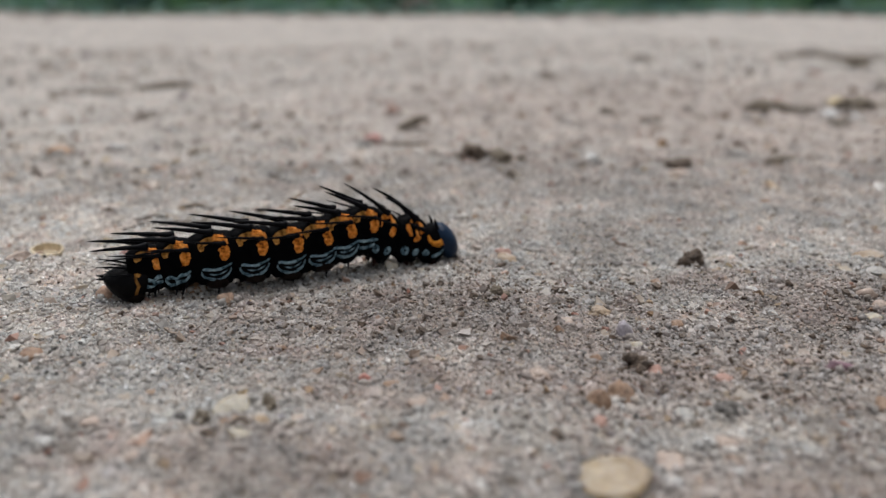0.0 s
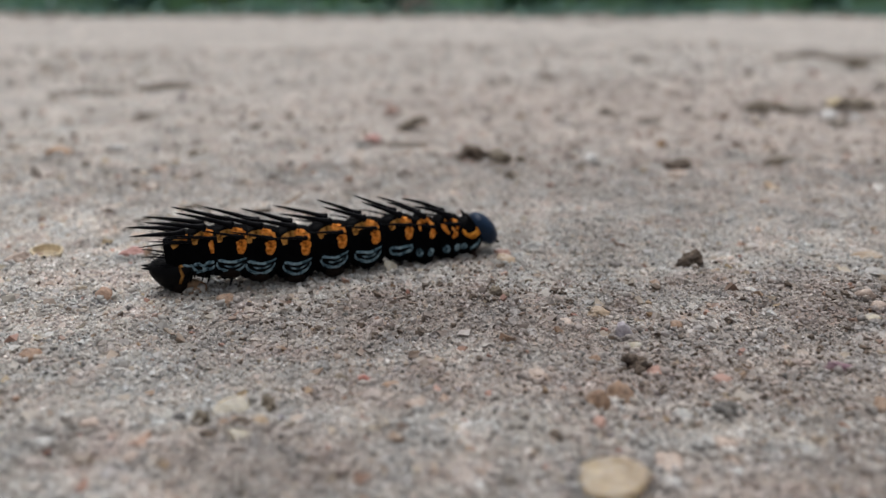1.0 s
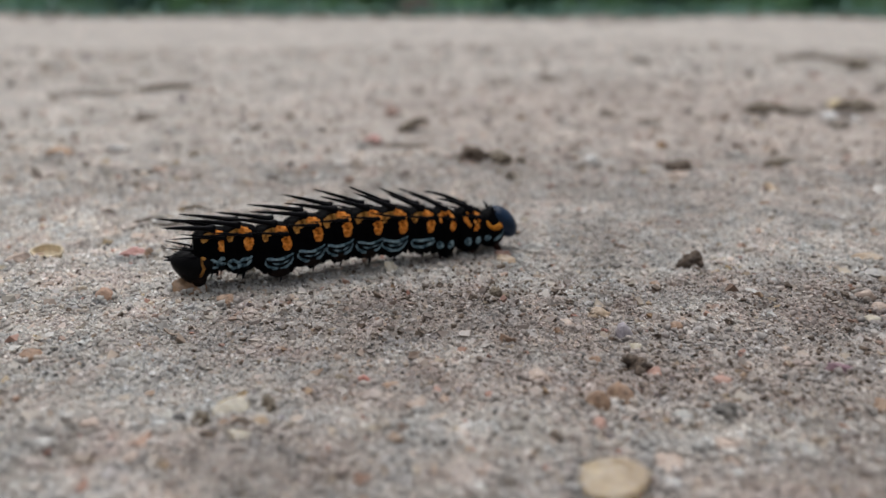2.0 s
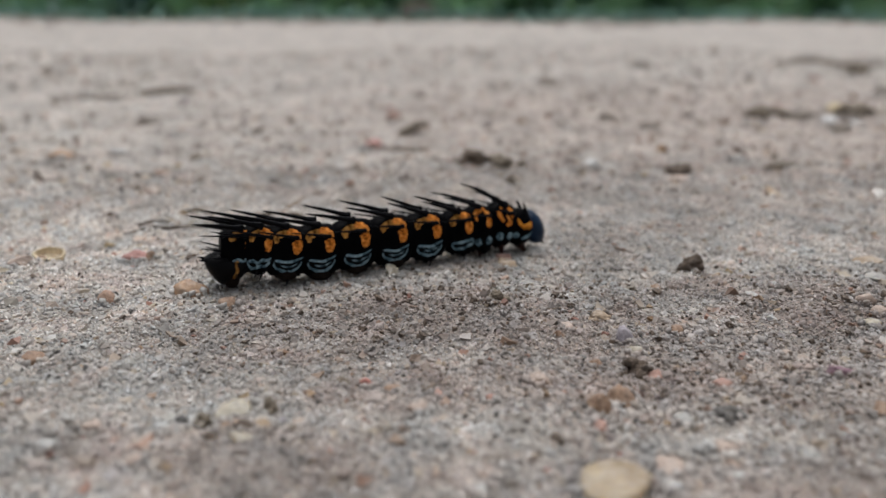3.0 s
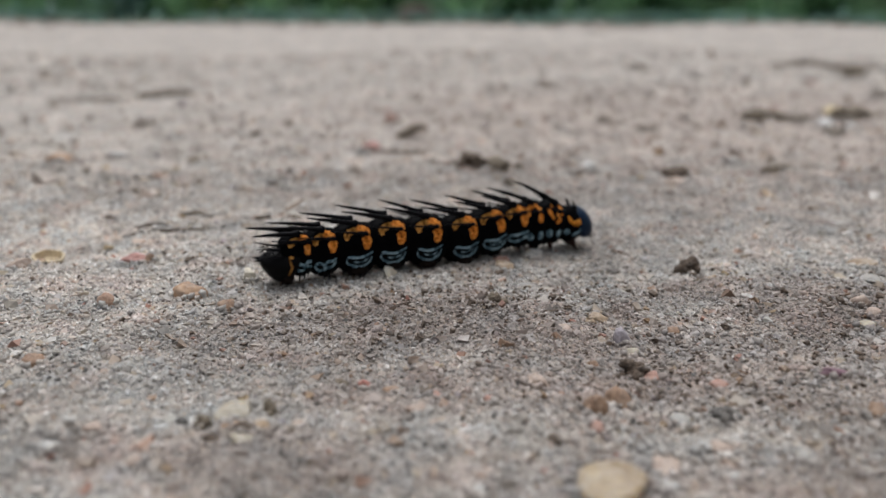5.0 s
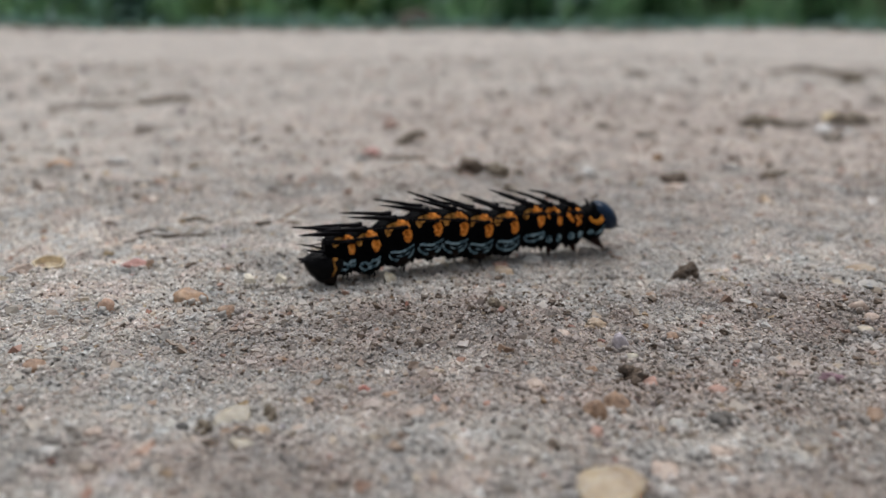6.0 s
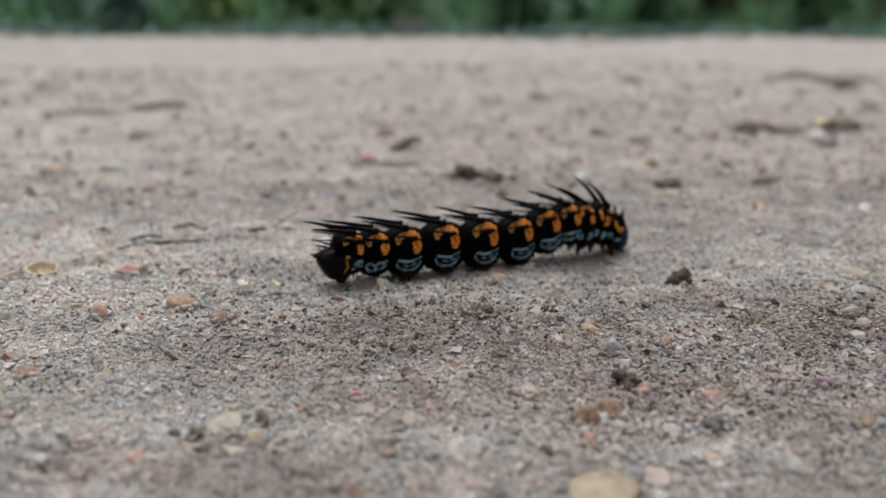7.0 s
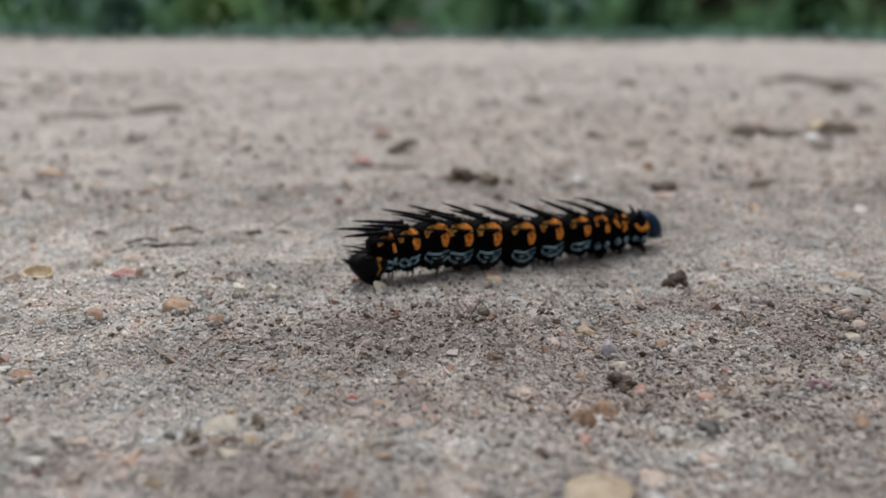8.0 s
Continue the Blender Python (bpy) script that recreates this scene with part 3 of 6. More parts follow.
stone(12.2, 45.9, 6.01, 5.11, 2.58, M_AMBER, "rounded translucent amber quartz pebble lying on sand", 101, 10, 0.07, 2, "pebble", 0.38)
clod(-18.6, 52.6, 1.7, 1.3, 1.0, M_DRAB, "small brown crumb beside a pale pebble", 102, -11, 5)
clod(-14.2, 54.3, 1.5, 1.2, 0.9, M_DRAB, "small brown crumb beside a pale pebble", 103, 9, 5)
clod(-15.6, 51.6, 1.9, 1.3, 0.7, M_SOIL, "small dark crumb beside a pale pebble", 104, -19, 5)
stone(-16.5, 54.0, 3.79, 3.22, 1.88, M_CREAM, "pale yellow translucent quartz pebble half sunk in sand", 105, 35, 0.10, 6, "pebble", 0.38)
stone(-15.2, 50.0, 2.34, 1.99, 1.06, M_CREAM, "cream coloured stone chip among sand grains", 106, 21, 0.22, 6, "pebble", 0.38)
stone(-6.7, 59.8, 1.44, 1.22, 1.38, M_RED, "small brick-red stone chip on sand", 107, -9, 0.22, 6, "pebble", 0.38)
stone(-4.3, 58.9, 1.81, 1.53, 0.79, M_RUST, "small rusty brown stone on sand", 108, -24, 0.22, 6, "pebble", 0.38)
stone(-29.1, 82.0, 4.0, 2.8, 2.5, M_AMBERTAN, "tan-orange pebble half sunk in sand", 109, 15, 0.12, 3, "pebble", 0.32)
stone(-52.5, 90.1, 3.83, 3.26, 1.93, M_PEACH, "peach coloured stone on sand", 110, 9, 0.22, 6, "pebble", 0.38)
stone(-37.5, 79.2, 2.2, 1.8, 2.3, M_APRICOT, "rough pale orange-pink stone on sand", 111, -13, 0.25, 6, "pebble", 0.38)
stone(-39.1, 92.2, 3.7, 2.3, 2.0, M_PINKRED, "flat salmon-red stone chip on sand", 112, 21, 0.22, 6, "pebble", 0.38)
stone(-37.2, 92.2, 1.51, 1.27, 1.85, M_RUST, "small brown stone chip on sand", 113, -37, 0.22, 6, "pebble", 0.38)
stone(-34.3, 93.0, 1.20, 1.03, 0.74, M_RUST, "tiny brown grain on sand", 114, -10, 0.22, 6, "pebble", 0.38)
stone(-38.5, 65.4, 3.15, 2.68, 1.26, M_RUST, "rusty orange stone on sand", 115, -4, 0.22, 6, "pebble", 0.38)
stone(15.1, 57.5, 3.40, 2.77, 2.11, M_RUST, "rusty brown stone on sand", 116, 36, 0.22, 6, "pebble", 0.38)
stone(12.9, 55.3, 2.81, 2.29, 2.46, M_RUST, "rusty orange stone on sand", 117, -10, 0.22, 6, "pebble", 0.38)
stone(12.3, 52.7, 1.82, 1.55, 1.07, M_SALMON, "salmon stone chip on sand", 118, 40, 0.22, 6, "pebble", 0.38)
stone(8.5, 60.2, 2.63, 2.23, 1.47, M_PEACH, "pale pinkish stone on sand", 119, -4, 0.22, 7, "pebble", 0.38)
stone(9.4, 59.9, 1.72, 1.46, 0.52, M_SALMON, "salmon stone chip on sand", 120, 25, 0.22, 6, "pebble", 0.38)
stone(24.5, 60.0, 1.87, 1.60, 1.00, M_SALMON, "salmon-pink stone chip on sand", 121, -29, 0.22, 6, "pebble", 0.38)
stone(19.4, 63.0, 2.39, 2.03, 1.33, M_SALMON, "salmon stone chip on sand", 122, 25, 0.22, 6, "pebble", 0.38)
stone(14.3, 64.5, 1.55, 1.33, 1.34, M_RUST, "orange-brown grit on sand", 123, -34, 0.22, 6, "pebble", 0.38)
stone(23.7, 71.2, 1.89, 1.60, 1.01, M_RUST, "reddish brown grit on sand", 124, -5, 0.22, 6, "pebble", 0.38)
stone(17.8, 69.0, 1.9, 1.5, 2.6, M_LILAC, "pale lilac mineral grain on sand", 125, -9, 0.22, 6, "pebble", 0.38)
clod(22.9, 54.5, 2.10, 1.68, 1.29, M_GRIT, "dark grey crumb of gritty soil on sand", 126, 16, 9)
stone(19.6, 54.7, 2.6, 2.1, 1.1, M_GREYQ, "pale grey quartz pebble half sunk in sand", 127, -35, 0.42, 7, "pebble", 0.46)
stone(35.5, 61.8, 3.3, 1.7, 1.4, M_PLUM, "dark plum-coloured flake on sand", 128, 8, 0.30, 6, "pebble", 0.38)
stone(35.8, 54.8, 2.09, 1.78, 1.64, M_RUST, "rusty stone on sand", 129, 35, 0.22, 6, "pebble", 0.38)
stone(33.1, 87.2, 1.75, 1.48, 0.95, M_TAN, "small tan stone on sand", 130, 26, 0.22, 6, "pebble", 0.38)
stone(34.3, 79.6, 2.18, 1.85, 0.92, M_WHITE, "small white quartz stone on sand", 131, 0, 0.22, 6, "pebble", 0.38)
stone(38.3, 82.8, 1.14, 0.97, 0.76, M_WHITE, "small white quartz grain on sand", 132, 12, 0.22, 6, "pebble", 0.38)
stone(46.1, 77.6, 2.53, 2.15, 2.11, M_PEACH, "peach coloured stone on sand", 133, 23, 0.22, 6, "pebble", 0.38)
stone(46.2, 75.3, 2.08, 1.76, 1.49, M_PEACH, "pinkish stone on sand", 134, 21, 0.22, 6, "pebble", 0.38)
stone(-29.1, 62.3, 0.95, 0.81, 0.64, M_WHITE, "small white quartz grain on sand", 135, 7, 0.22, 6, "pebble", 0.38)
stone(-31.3, 62.5, 1.14, 0.97, 0.67, M_SLATE, "dark mineral grain on sand", 136, 33, 0.22, 6, "pebble", 0.38)
stone(-20.4, 52.6, 1.5, 1.2, 1.7, M_SLATE, "black mineral grain on sand", 137, -31, 0.22, 6, "pebble", 0.38)
stone(-20.7, 51.6, 1.05, 0.89, 0.45, M_WHITE, "small white quartz grain on sand", 138, -16, 0.22, 6, "pebble", 0.38)
stone(-17.5, 49.9, 1.9, 1.5, 0.9, M_SOIL, "dark crumb on sand", 139, -40, 0.22, 6, "pebble", 0.38)
# brown shadow below the pale pebble, made as a flat lump
stone(-16.5, 52.2, 2.43, 2.07, 0.73, M_RUST, "flat brown lump standing in for the shadow below a pale pebble", 140, -28, 0.22, 6, "pebble", 0.38)
stone(-2.0, 54.3, 2.05, 1.74, 1.15, M_PEACH, "dull pinkish stone half sunk in sand", 141, 26, 0.22, 6, "pebble", 0.38)
stone(3.9, 57.4, 1.39, 1.18, 0.85, M_SALMON, "salmon grit on sand", 142, 34, 0.22, 6, "pebble", 0.38)
stone(-0.5, 57.7, 1.65, 1.40, 0.56, M_SALMON, "salmon grit on sand", 143, -17, 0.22, 6, "pebble", 0.38)
stone(21.2, 47.3, 1.53, 1.30, 0.51, M_WHITE, "white quartz chip on sand", 144, 17, 0.22, 6, "pebble", 0.38)
stone(16.2, 46.2, 1.90, 1.61, 0.74, M_WHITE, "white quartz stone on sand", 145, 14, 0.22, 6, "pebble", 0.38)
stone(17.0, 49.0, 3.21, 2.73, 1.06, M_PEACH, "pale peach stone on sand", 146, -23, 0.22, 6, "pebble", 0.38)
stone(16.0, 50.8, 1.01, 0.86, 0.79, M_SLATE, "dark mineral grain on sand", 147, 37, 0.22, 6, "pebble", 0.38)
stone(2.7, 44.6, 1.62, 1.38, 0.73, M_WHITE, "white quartz stone on sand", 148, 11, 0.22, 6, "pebble", 0.38)
stone(-8.8, 60.0, 1.52, 1.29, 0.80, M_DRAB, "drab brown grit on sand", 149, -31, 0.22, 6, "pebble", 0.38)
stone(12.9, 65.5, 1.42, 1.21, 0.69, M_SLATE, "dark mineral grain on sand", 150, 1, 0.22, 6, "pebble", 0.38)
stone(6.3, 56.0, 1.6, 1.3, 0.6, M_GREYQ, "pale grey stone chip on sand", 151, 12, 0.42, 6, "pebble", 0.46)
stone(52.6, 86.6, 4.65, 3.96, 1.42, M_GREYQ, "bluish grey stone on sand", 152, 10, 0.22, 6, "pebble", 0.38)
stone(54.3, 92.8, 4.11, 3.49, 1.23, M_TAN, "dull tan stone chip on sand", 153, 22, 0.22, 6, "pebble", 0.38)
stone(7.8, 94.7, 2.86, 2.43, 1.33, M_SALMON, "salmon-pink stone on sand", 154, -14, 0.22, 6, "pebble", 0.38)
stone(-23.8, 79.1, 1.56, 1.32, 1.58, M_DRAB, "drab brown crumb on sand", 155, 34, 0.22, 6, "pebble", 0.38)
stone(-8.3, 90.0, 1.97, 1.67, 1.13, M_PEACH, "pale pinkish grain on sand", 156, 22, 0.22, 6, "pebble", 0.38)
stone(-23.3, 87.1, 1.98, 1.7, 2.0, M_PALE, "pale cream angular grain on sand", 157, 20, 0.05, 10, "pebble", 0.12)
stone(-19.7, 88.0, 2.1, 1.9, 2.3, M_PALE, "pale cream angular grain on sand", 158, -12, 0.05, 10, "pebble", 0.12)
twig([(-18.1, 86.8, 0.11), (-17.2, 87.4, 0.11), (-16.1, 88.0, 0.11)], 0.15, M_STRAW, "short dry straw beside a pale grain", 159, "straw", False)
stone(-6.3, 88.3, 2.4, 2.0, 2.1, M_CREAM, "cream coloured angular grain on sand", 160, 30, 0.06, 9, "pebble", 0.15)
stone(12.2, 96.9, 2.71, 2.30, 1.40, M_WHITE, "pale rounded quartz grain on sand", 161, 26, 0.22, 7, "pebble", 0.20)
stone(8.1, 93.1, 3.46, 2.94, 1.33, M_TAN, "dull tan stone half sunk in sand", 162, -34, 0.22, 7, "pebble", 0.42)
stone(2.7, 93.7, 2.34, 1.99, 0.99, M_GREYQ, "grey quartz flake on sand", 163, 29, 0.22, 8, "pebble", 0.20)
stone(8.8, 79.6, 0.77, 0.65, 0.97, M_SOIL, "tiny black crumb on sand", 164, -28, 0.40, 6, "pebble", 0.38)
clod(10.3, 83.7, 1.48, 1.18, 0.52, M_DRAB, "small drab crumb of soil on sand", 165, -19, 3)
stone(5.7, 84.3, 0.94, 0.80, 0.48, M_SLATE, "dark mineral grain on sand", 166, -18, 0.22, 6, "pebble", 0.38)
clod(32.2, 92.6, 3.5, 2.6, 2.2, M_SOIL, "dark brown crumbly clod of soil on sand", 167, -6, 10)
clod(17.7, 64.1, 2.9, 2.0, 1.3, M_SOIL, "small dark brown clod of soil on sand", 168, -13, 12)
stone(-51.6, 114.8, 2.48, 2.11, 1.12, M_SOIL, "small dark reddish-brown crumb on sand", 169, -8, 0.22, 6, "pebble", 0.38)
stone(51.3, 108.9, 2.75, 2.33, 0.82, M_SLATE, "flat dark stone chip on sand", 170, 4, 0.22, 6, "pebble", 0.38)
clod(6.2, 155.1, 7.4, 5.8, 3.9, M_SOIL, "dark brown crumbly clod of soil on sand", 171, 15, 9)
clod(12.0, 151.0, 6.0, 5.0, 3.2, M_DRAB, "brown crumbly clod of soil on sand", 172, 2, 9)
clod(47.3, 149.8, 6.6, 4.8, 2.5, M_SOIL, "dark brown crumbly clod of soil on sand", 173, 0, 6)
stone(44.3, 141.1, 5.74, 4.88, 1.72, M_PEACH, "peach coloured stone beside a dark clod", 174, -40, 0.22, 6, "pebble", 0.38)
clod(67.1, 148.2, 5.55, 4.44, 1.63, M_FAINT, "drab olive-brown clod of soil on sand", 175, 8, 6)
stone(73.8, 143.6, 4.58, 3.89, 1.37, M_PEACH, "peach coloured stone on sand", 176, -37, 0.22, 6, "pebble", 0.38)
stone(30.3, 154.1, 3.06, 2.60, 3.28, M_BRIGHT, "pale whitish stone on sand", 177, -13, 0.22, 6, "pebble", 0.38)
stone(26.6, 158.2, 2.05, 1.74, 1.25, M_SOIL, "dark crumb on sand", 178, -26, 0.22, 6, "pebble", 0.38)
stone(-15.8, 172.5, 4.8, 3.4, 2.9, M_PINKRED, "brick-red stone chip on sand", 179, -15, 0.22, 6, "pebble", 0.38)
stone(-14.0, 214.8, 5.0, 4.2, 4.6, M_SALMON, "reddish tan stone on sand", 180, -22, 0.22, 6, "pebble", 0.38)
stone(-79.3, 157.4, 6.2, 5.2, 3.0, M_AMBERTAN, "orange-tan stone on sand", 181, 34, 0.22, 6, "pebble", 0.38)
stone(-70.2, 163.8, 4.25, 3.61, 2.05, M_BRIGHT, "pale whitish stone on sand", 182, 17, 0.22, 6, "pebble", 0.38)
clod(-54.8, 150.9, 4.28, 3.42, 1.26, M_FAINT, "drab clod of soil on sand", 183, -14, 6)
clod(-112.9, 260.1, 6.03, 4.83, 2.20, M_FAINT, "drab brown clod of soil on sand", 184, -3, 6)
twig([(-109.3, 278.3, 1.17), (-106.2, 285.5, 1.17), (-99.2, 287.5, 1.17), (-90.8, 282.1, 1.17)], 1.67, M_FAINT, "weathered brown twig lying on sand", 185, "twig", True)
clod(-80.2, 206.7, 4.46, 3.57, 1.46, M_FAINT, "small drab clod of soil on sand", 186, 1, 6)
clod(56.0, 208.6, 5.16, 4.13, 1.58, M_FAINT, "small dark clod of soil on sand", 187, 2, 6)
clod(46.3, 219.5, 4.51, 3.61, 1.64, M_FAINT, "small drab clod of soil on sand", 188, -6, 6)
twig([(89.4, 223.4, 0.75), (96.4, 229.3, 0.75), (99.4, 222.4, 0.75), (105.3, 219.1, 0.75)], 1.08, M_TWIG, "dark weathered twig lying on sand", 189, "twig", True)
clod(95.7, 227.7, 8.93, 7.14, 2.67, M_DRAB, "dark brown clod of soil beside a twig", 190, -16, 6)
clod(120.6, 225.1, 9.86, 7.89, 3.01, M_DRAB, "dark brown clod of soil on sand", 191, 13, 6)
clod(99.8, 194.3, 4.95, 3.96, 1.98, M_FAINT, "drab brown clod of soil on sand", 192, 3, 6)
stone(107.1, 212.7, 6.2, 5.0, 4.0, M_BRIGHT, "pale whitish stone on sand", 193, 31, 0.22, 6, "pebble", 0.38)
stone(121.0, 238.0, 9.0, 7.0, 4.2, M_OCHRESTONE, "yellowish tan stone on sand", 194, 37, 0.22, 6, "pebble", 0.38)
clod(185.3, 349.7, 8.39, 6.71, 4.23, M_DRAB, "dark clod of soil on sand", 195, 18, 6)
twig([(167.5, 399.6, 0.90), (191.3, 407.3, 0.90), (205.0, 393.7, 0.90), (227.9, 401.1, 0.90)], 1.28, M_DRAB, "long thin grey twig lying on sand", 196, "twig", True)
clod(90.9, 363.9, 7.95, 6.36, 2.91, M_FAINT, "drab clod of soil on sand", 197, 14, 6)
clod(-185.4, 369.7, 8.77, 7.01, 3.20, M_FAINT, "drab clod of soil on sand", 198, -17, 6)
clod(160.7, 283.9, 6.12, 4.90, 2.21, M_FAINT, "dark clod of soil on sand", 199, 2, 6)
twig([(-11.1, 189.2, 0.80), (-7.5, 191.8, 1.50), (-3.8, 191.8, 2.60)], 1.14, M_DRAB, "short brown stick lying on sand", 200, "twig", True)
twig([(-25.0, 114.2, 0.30), (-23.4, 116.8, 1.60), (-21.6, 117.9, 3.00)], 0.23, M_HAY, "dry tan straw lying on sand", 201, "straw", False)
stone(-22.5, 113.9, 2.30, 1.96, 0.69, M_DRAB, "low brown crumb beside a dry straw", 202, 9, 0.40, 6, "pebble", 0.38)
twig([(-24.0, 114.2, 0.25), (-21.9, 114.5, 0.25)], 0.36, M_STRAW, "short dry straw lying on sand", 203, "straw", False)
twig([(-46.8, 107.3, 0.18), (-42.2, 107.3, 0.18), (-38.0, 107.0, 0.18), (-33.5, 108.2, 0.18)], 0.25, M_TWIG, "thin crooked dark twig lying on sand", 204, "twig", True)
twig([(-46.3, 110.6, 0.17), (-43.7, 109.7, 0.17), (-40.8, 109.7, 0.17)], 0.24, M_TWIG, "thin dark twig lying on sand", 205, "twig", True)
twig([(-28.3, 111.6, 0.28), (-26.1, 112.9, 0.28)], 0.40, M_TWIG, "short dark bark sliver lying on sand", 206, "twig", True)
twig([(-40.6, 114.7, 0.23), (-38.5, 115.7, 0.23), (-35.9, 114.8, 0.23)], 0.33, M_DRAB, "thin drab twig lying on sand", 207, "twig", True)
twig([(-131.3, 263.1, 0.37), (-120.3, 266.4, 0.37), (-107.1, 269.9, 0.37)], 0.52, M_FAINT, "long thin drab twig lying on sand", 208, "twig", True)
clod(-35.5, 171.5, 2.68, 2.14, 1.33, M_FAINT, "small drab crumb of soil on sand", 209, 15, 3)
clod(-29.7, 147.4, 1.93, 1.54, 1.11, M_SOIL, "small dark crumb of soil on sand", 210, 4, 3)
stone(-17.9, 168.1, 2.79, 2.37, 0.97, M_SLATE, "small dark stone on sand", 211, 32, 0.22, 6, "pebble", 0.38)
twig([(-13.5, 171.7, 0.24), (-8.2, 169.6, 0.24), (-2.8, 168.3, 0.24)], 0.34, M_DRAB, "thin drab twig lying beside a red stone chip", 212, "twig", True)
clod(-1.1, 156.5, 2.80, 2.24, 1.12, M_FAINT, "drab crumb of soil on sand", 213, -11, 3)
stone(-20.5, 148.1, 2.71, 2.30, 1.04, M_WHITE, "pale whitish stone on sand", 214, 26, 0.22, 6, "pebble", 0.38)
stone(-21.4, 176.7, 1.87, 1.59, 0.95, M_PEACH, "small peach grain on sand", 215, -35, 0.22, 6, "pebble", 0.38)
clod(41.0, 312.4, 8.26, 6.61, 2.43, M_FAINT, "drab crumb of soil on sand", 216, -7, 3)
clod(13.5, 228.7, 3.18, 2.55, 1.44, M_FAINT, "drab crumb of soil on sand", 217, -2, 3)
clod(19.8, 299.7, 3.78, 3.02, 1.95, M_FAINT, "drab crumb of soil on sand", 218, -1, 3)
stone(16.5, 74.3, 2.9, 2.4, 1.3, M_TAN, "olive-yellow rough grain on sand", 219, 3, 0.30, 6, "pebble", 0.38)
stone(12.8, 71.7, 2.01, 1.70, 1.00, M_PEACH, "pinkish angular flake on sand", 220, -11, 0.22, 8, "pebble", 0.38)
clod(5.8, 76.3, 1.88, 1.50, 1.12, M_DRAB, "small brown crumb of soil on sand", 221, -5, 5)
stone(43.7, 71.6, 2.25, 1.92, 1.13, M_CREAM, "yellowish cream grain on sand", 222, -27, 0.22, 6, "pebble", 0.38)
stone(10.0, 84.4, 2.02, 1.72, 0.81, M_GREYQ, "grey quartz flake on sand", 223, 2, 0.22, 6, "pebble", 0.38)
stone(34.0, 73.1, 1.41, 1.20, 0.86, M_WHITE, "small bluish white quartz grain on sand", 224, -32, 0.22, 6, "pebble", 0.38)
stone(-23.7, 79.0, 2.39, 2.03, 2.03, M_RUST, "rough reddish-brown crumb on sand", 225, -10, 0.40, 6, "pebble", 0.38)
stone(18.6, 67.3, 1.71, 1.45, 0.90, M_CREAM, "pale cream flake on sand", 226, 21, 0.22, 8, "pebble", 0.38)
stone(-26.9, 71.3, 1.23, 1.04, 0.61, M_WHITE, "small white quartz flake on sand", 227, 11, 0.22, 8, "pebble", 0.38)
stone(-11.3, 63.2, 1.59, 1.35, 0.74, M_GREYQ, "grey quartz flake on sand", 228, -12, 0.22, 8, "pebble", 0.38)
stone(32.4, 65.5, 1.41, 1.20, 0.77, M_PEACH, "peach coloured grain on sand", 229, 27, 0.22, 6, "pebble", 0.38)
stone(27.3, 49.4, 2.20, 1.87, 0.81, M_GREYQ, "grey quartz flake on sand", 230, -20, 0.22, 8, "pebble", 0.38)
stone(-27.0, 51.2, 1.95, 1.66, 0.87, M_PEACH, "dull pinkish stone half sunk in sand", 231, -38, 0.22, 6, "pebble", 0.38)
stone(-29.1, 49.0, 2.12, 1.80, 0.83, M_WHITE, "white quartz flake on sand", 232, -5, 0.22, 8, "pebble", 0.38)
stone(-22.2, 47.0, 1.62, 1.38, 0.75, M_PEACH, "pale pinkish flake on sand", 233, 40, 0.22, 8, "pebble", 0.38)
stone(-14.1, 52.1, 1.85, 1.57, 0.74, M_TAN, "dull tan stone half sunk in sand", 234, 3, 0.22, 6, "pebble", 0.38)
stone(21.6, 50.6, 2.43, 2.07, 1.10, M_PEACH, "greyish pink stone half sunk in sand", 235, 4, 0.22, 6, "pebble", 0.38)
stone(32.0, 52.4, 2.0, 1.7, 0.9, M_GREYQ, "bluish grey stone half sunk in sand", 236, 7, 0.42, 6, "pebble", 0.46)
stone(112.0, 209.0, 6.0, 4.6, 3.0, M_BRIGHT, "pale whitish stone beside a dark clod", 237, 39, 0.22, 6, "pebble", 0.38)
stone(131.0, 234.7, 5.95, 5.06, 2.00, M_OCHRESTONE, "yellowish cream stone beside a dark clod", 238, 7, 0.22, 6, "pebble", 0.38)
stone(86.5, 214.4, 4.45, 3.78, 1.34, M_TAN, "dull tan stone chip on sand", 239, -25, 0.22, 6, "pebble", 0.38)
clod(102.4, 220.2, 6.99, 5.59, 2.06, M_FAINT, "low pale brown crumb of soil beside a twig", 240, 19, 3)
stone(14.2, 150.7, 2.95, 2.51, 0.89, M_PEACH, "dull pinkish stone beside a dark clod", 241, 28, 0.22, 6, "pebble", 0.38)
stone(9.8, 147.3, 2.44, 2.08, 0.73, M_TAN, "dull tan chip beside a dark clod", 242, 2, 0.22, 6, "pebble", 0.38)
stone(25.2, 139.0, 3.19, 2.71, 0.96, M_PEACH, "peach coloured stone on sand", 243, 27, 0.22, 6, "pebble", 0.38)
stone(50.7, 144.8, 2.99, 2.54, 1.02, M_WHITE, "pale whitish stone on sand", 244, 12, 0.22, 6, "pebble", 0.38)
stone(43.0, 142.6, 2.69, 2.28, 0.82, M_TAN, "dull tan chip beside a dark clod", 245, -24, 0.22, 6, "pebble", 0.38)
stone(32.5, 199.9, 3.61, 3.07, 1.67, M_BRIGHT, "pale whitish stone on sand", 246, -33, 0.22, 6, "pebble", 0.38)
stone(40.7, 155.2, 2.89, 2.45, 0.88, M_PEACH, "peach coloured stone on sand", 247, 18, 0.22, 6, "pebble", 0.38)
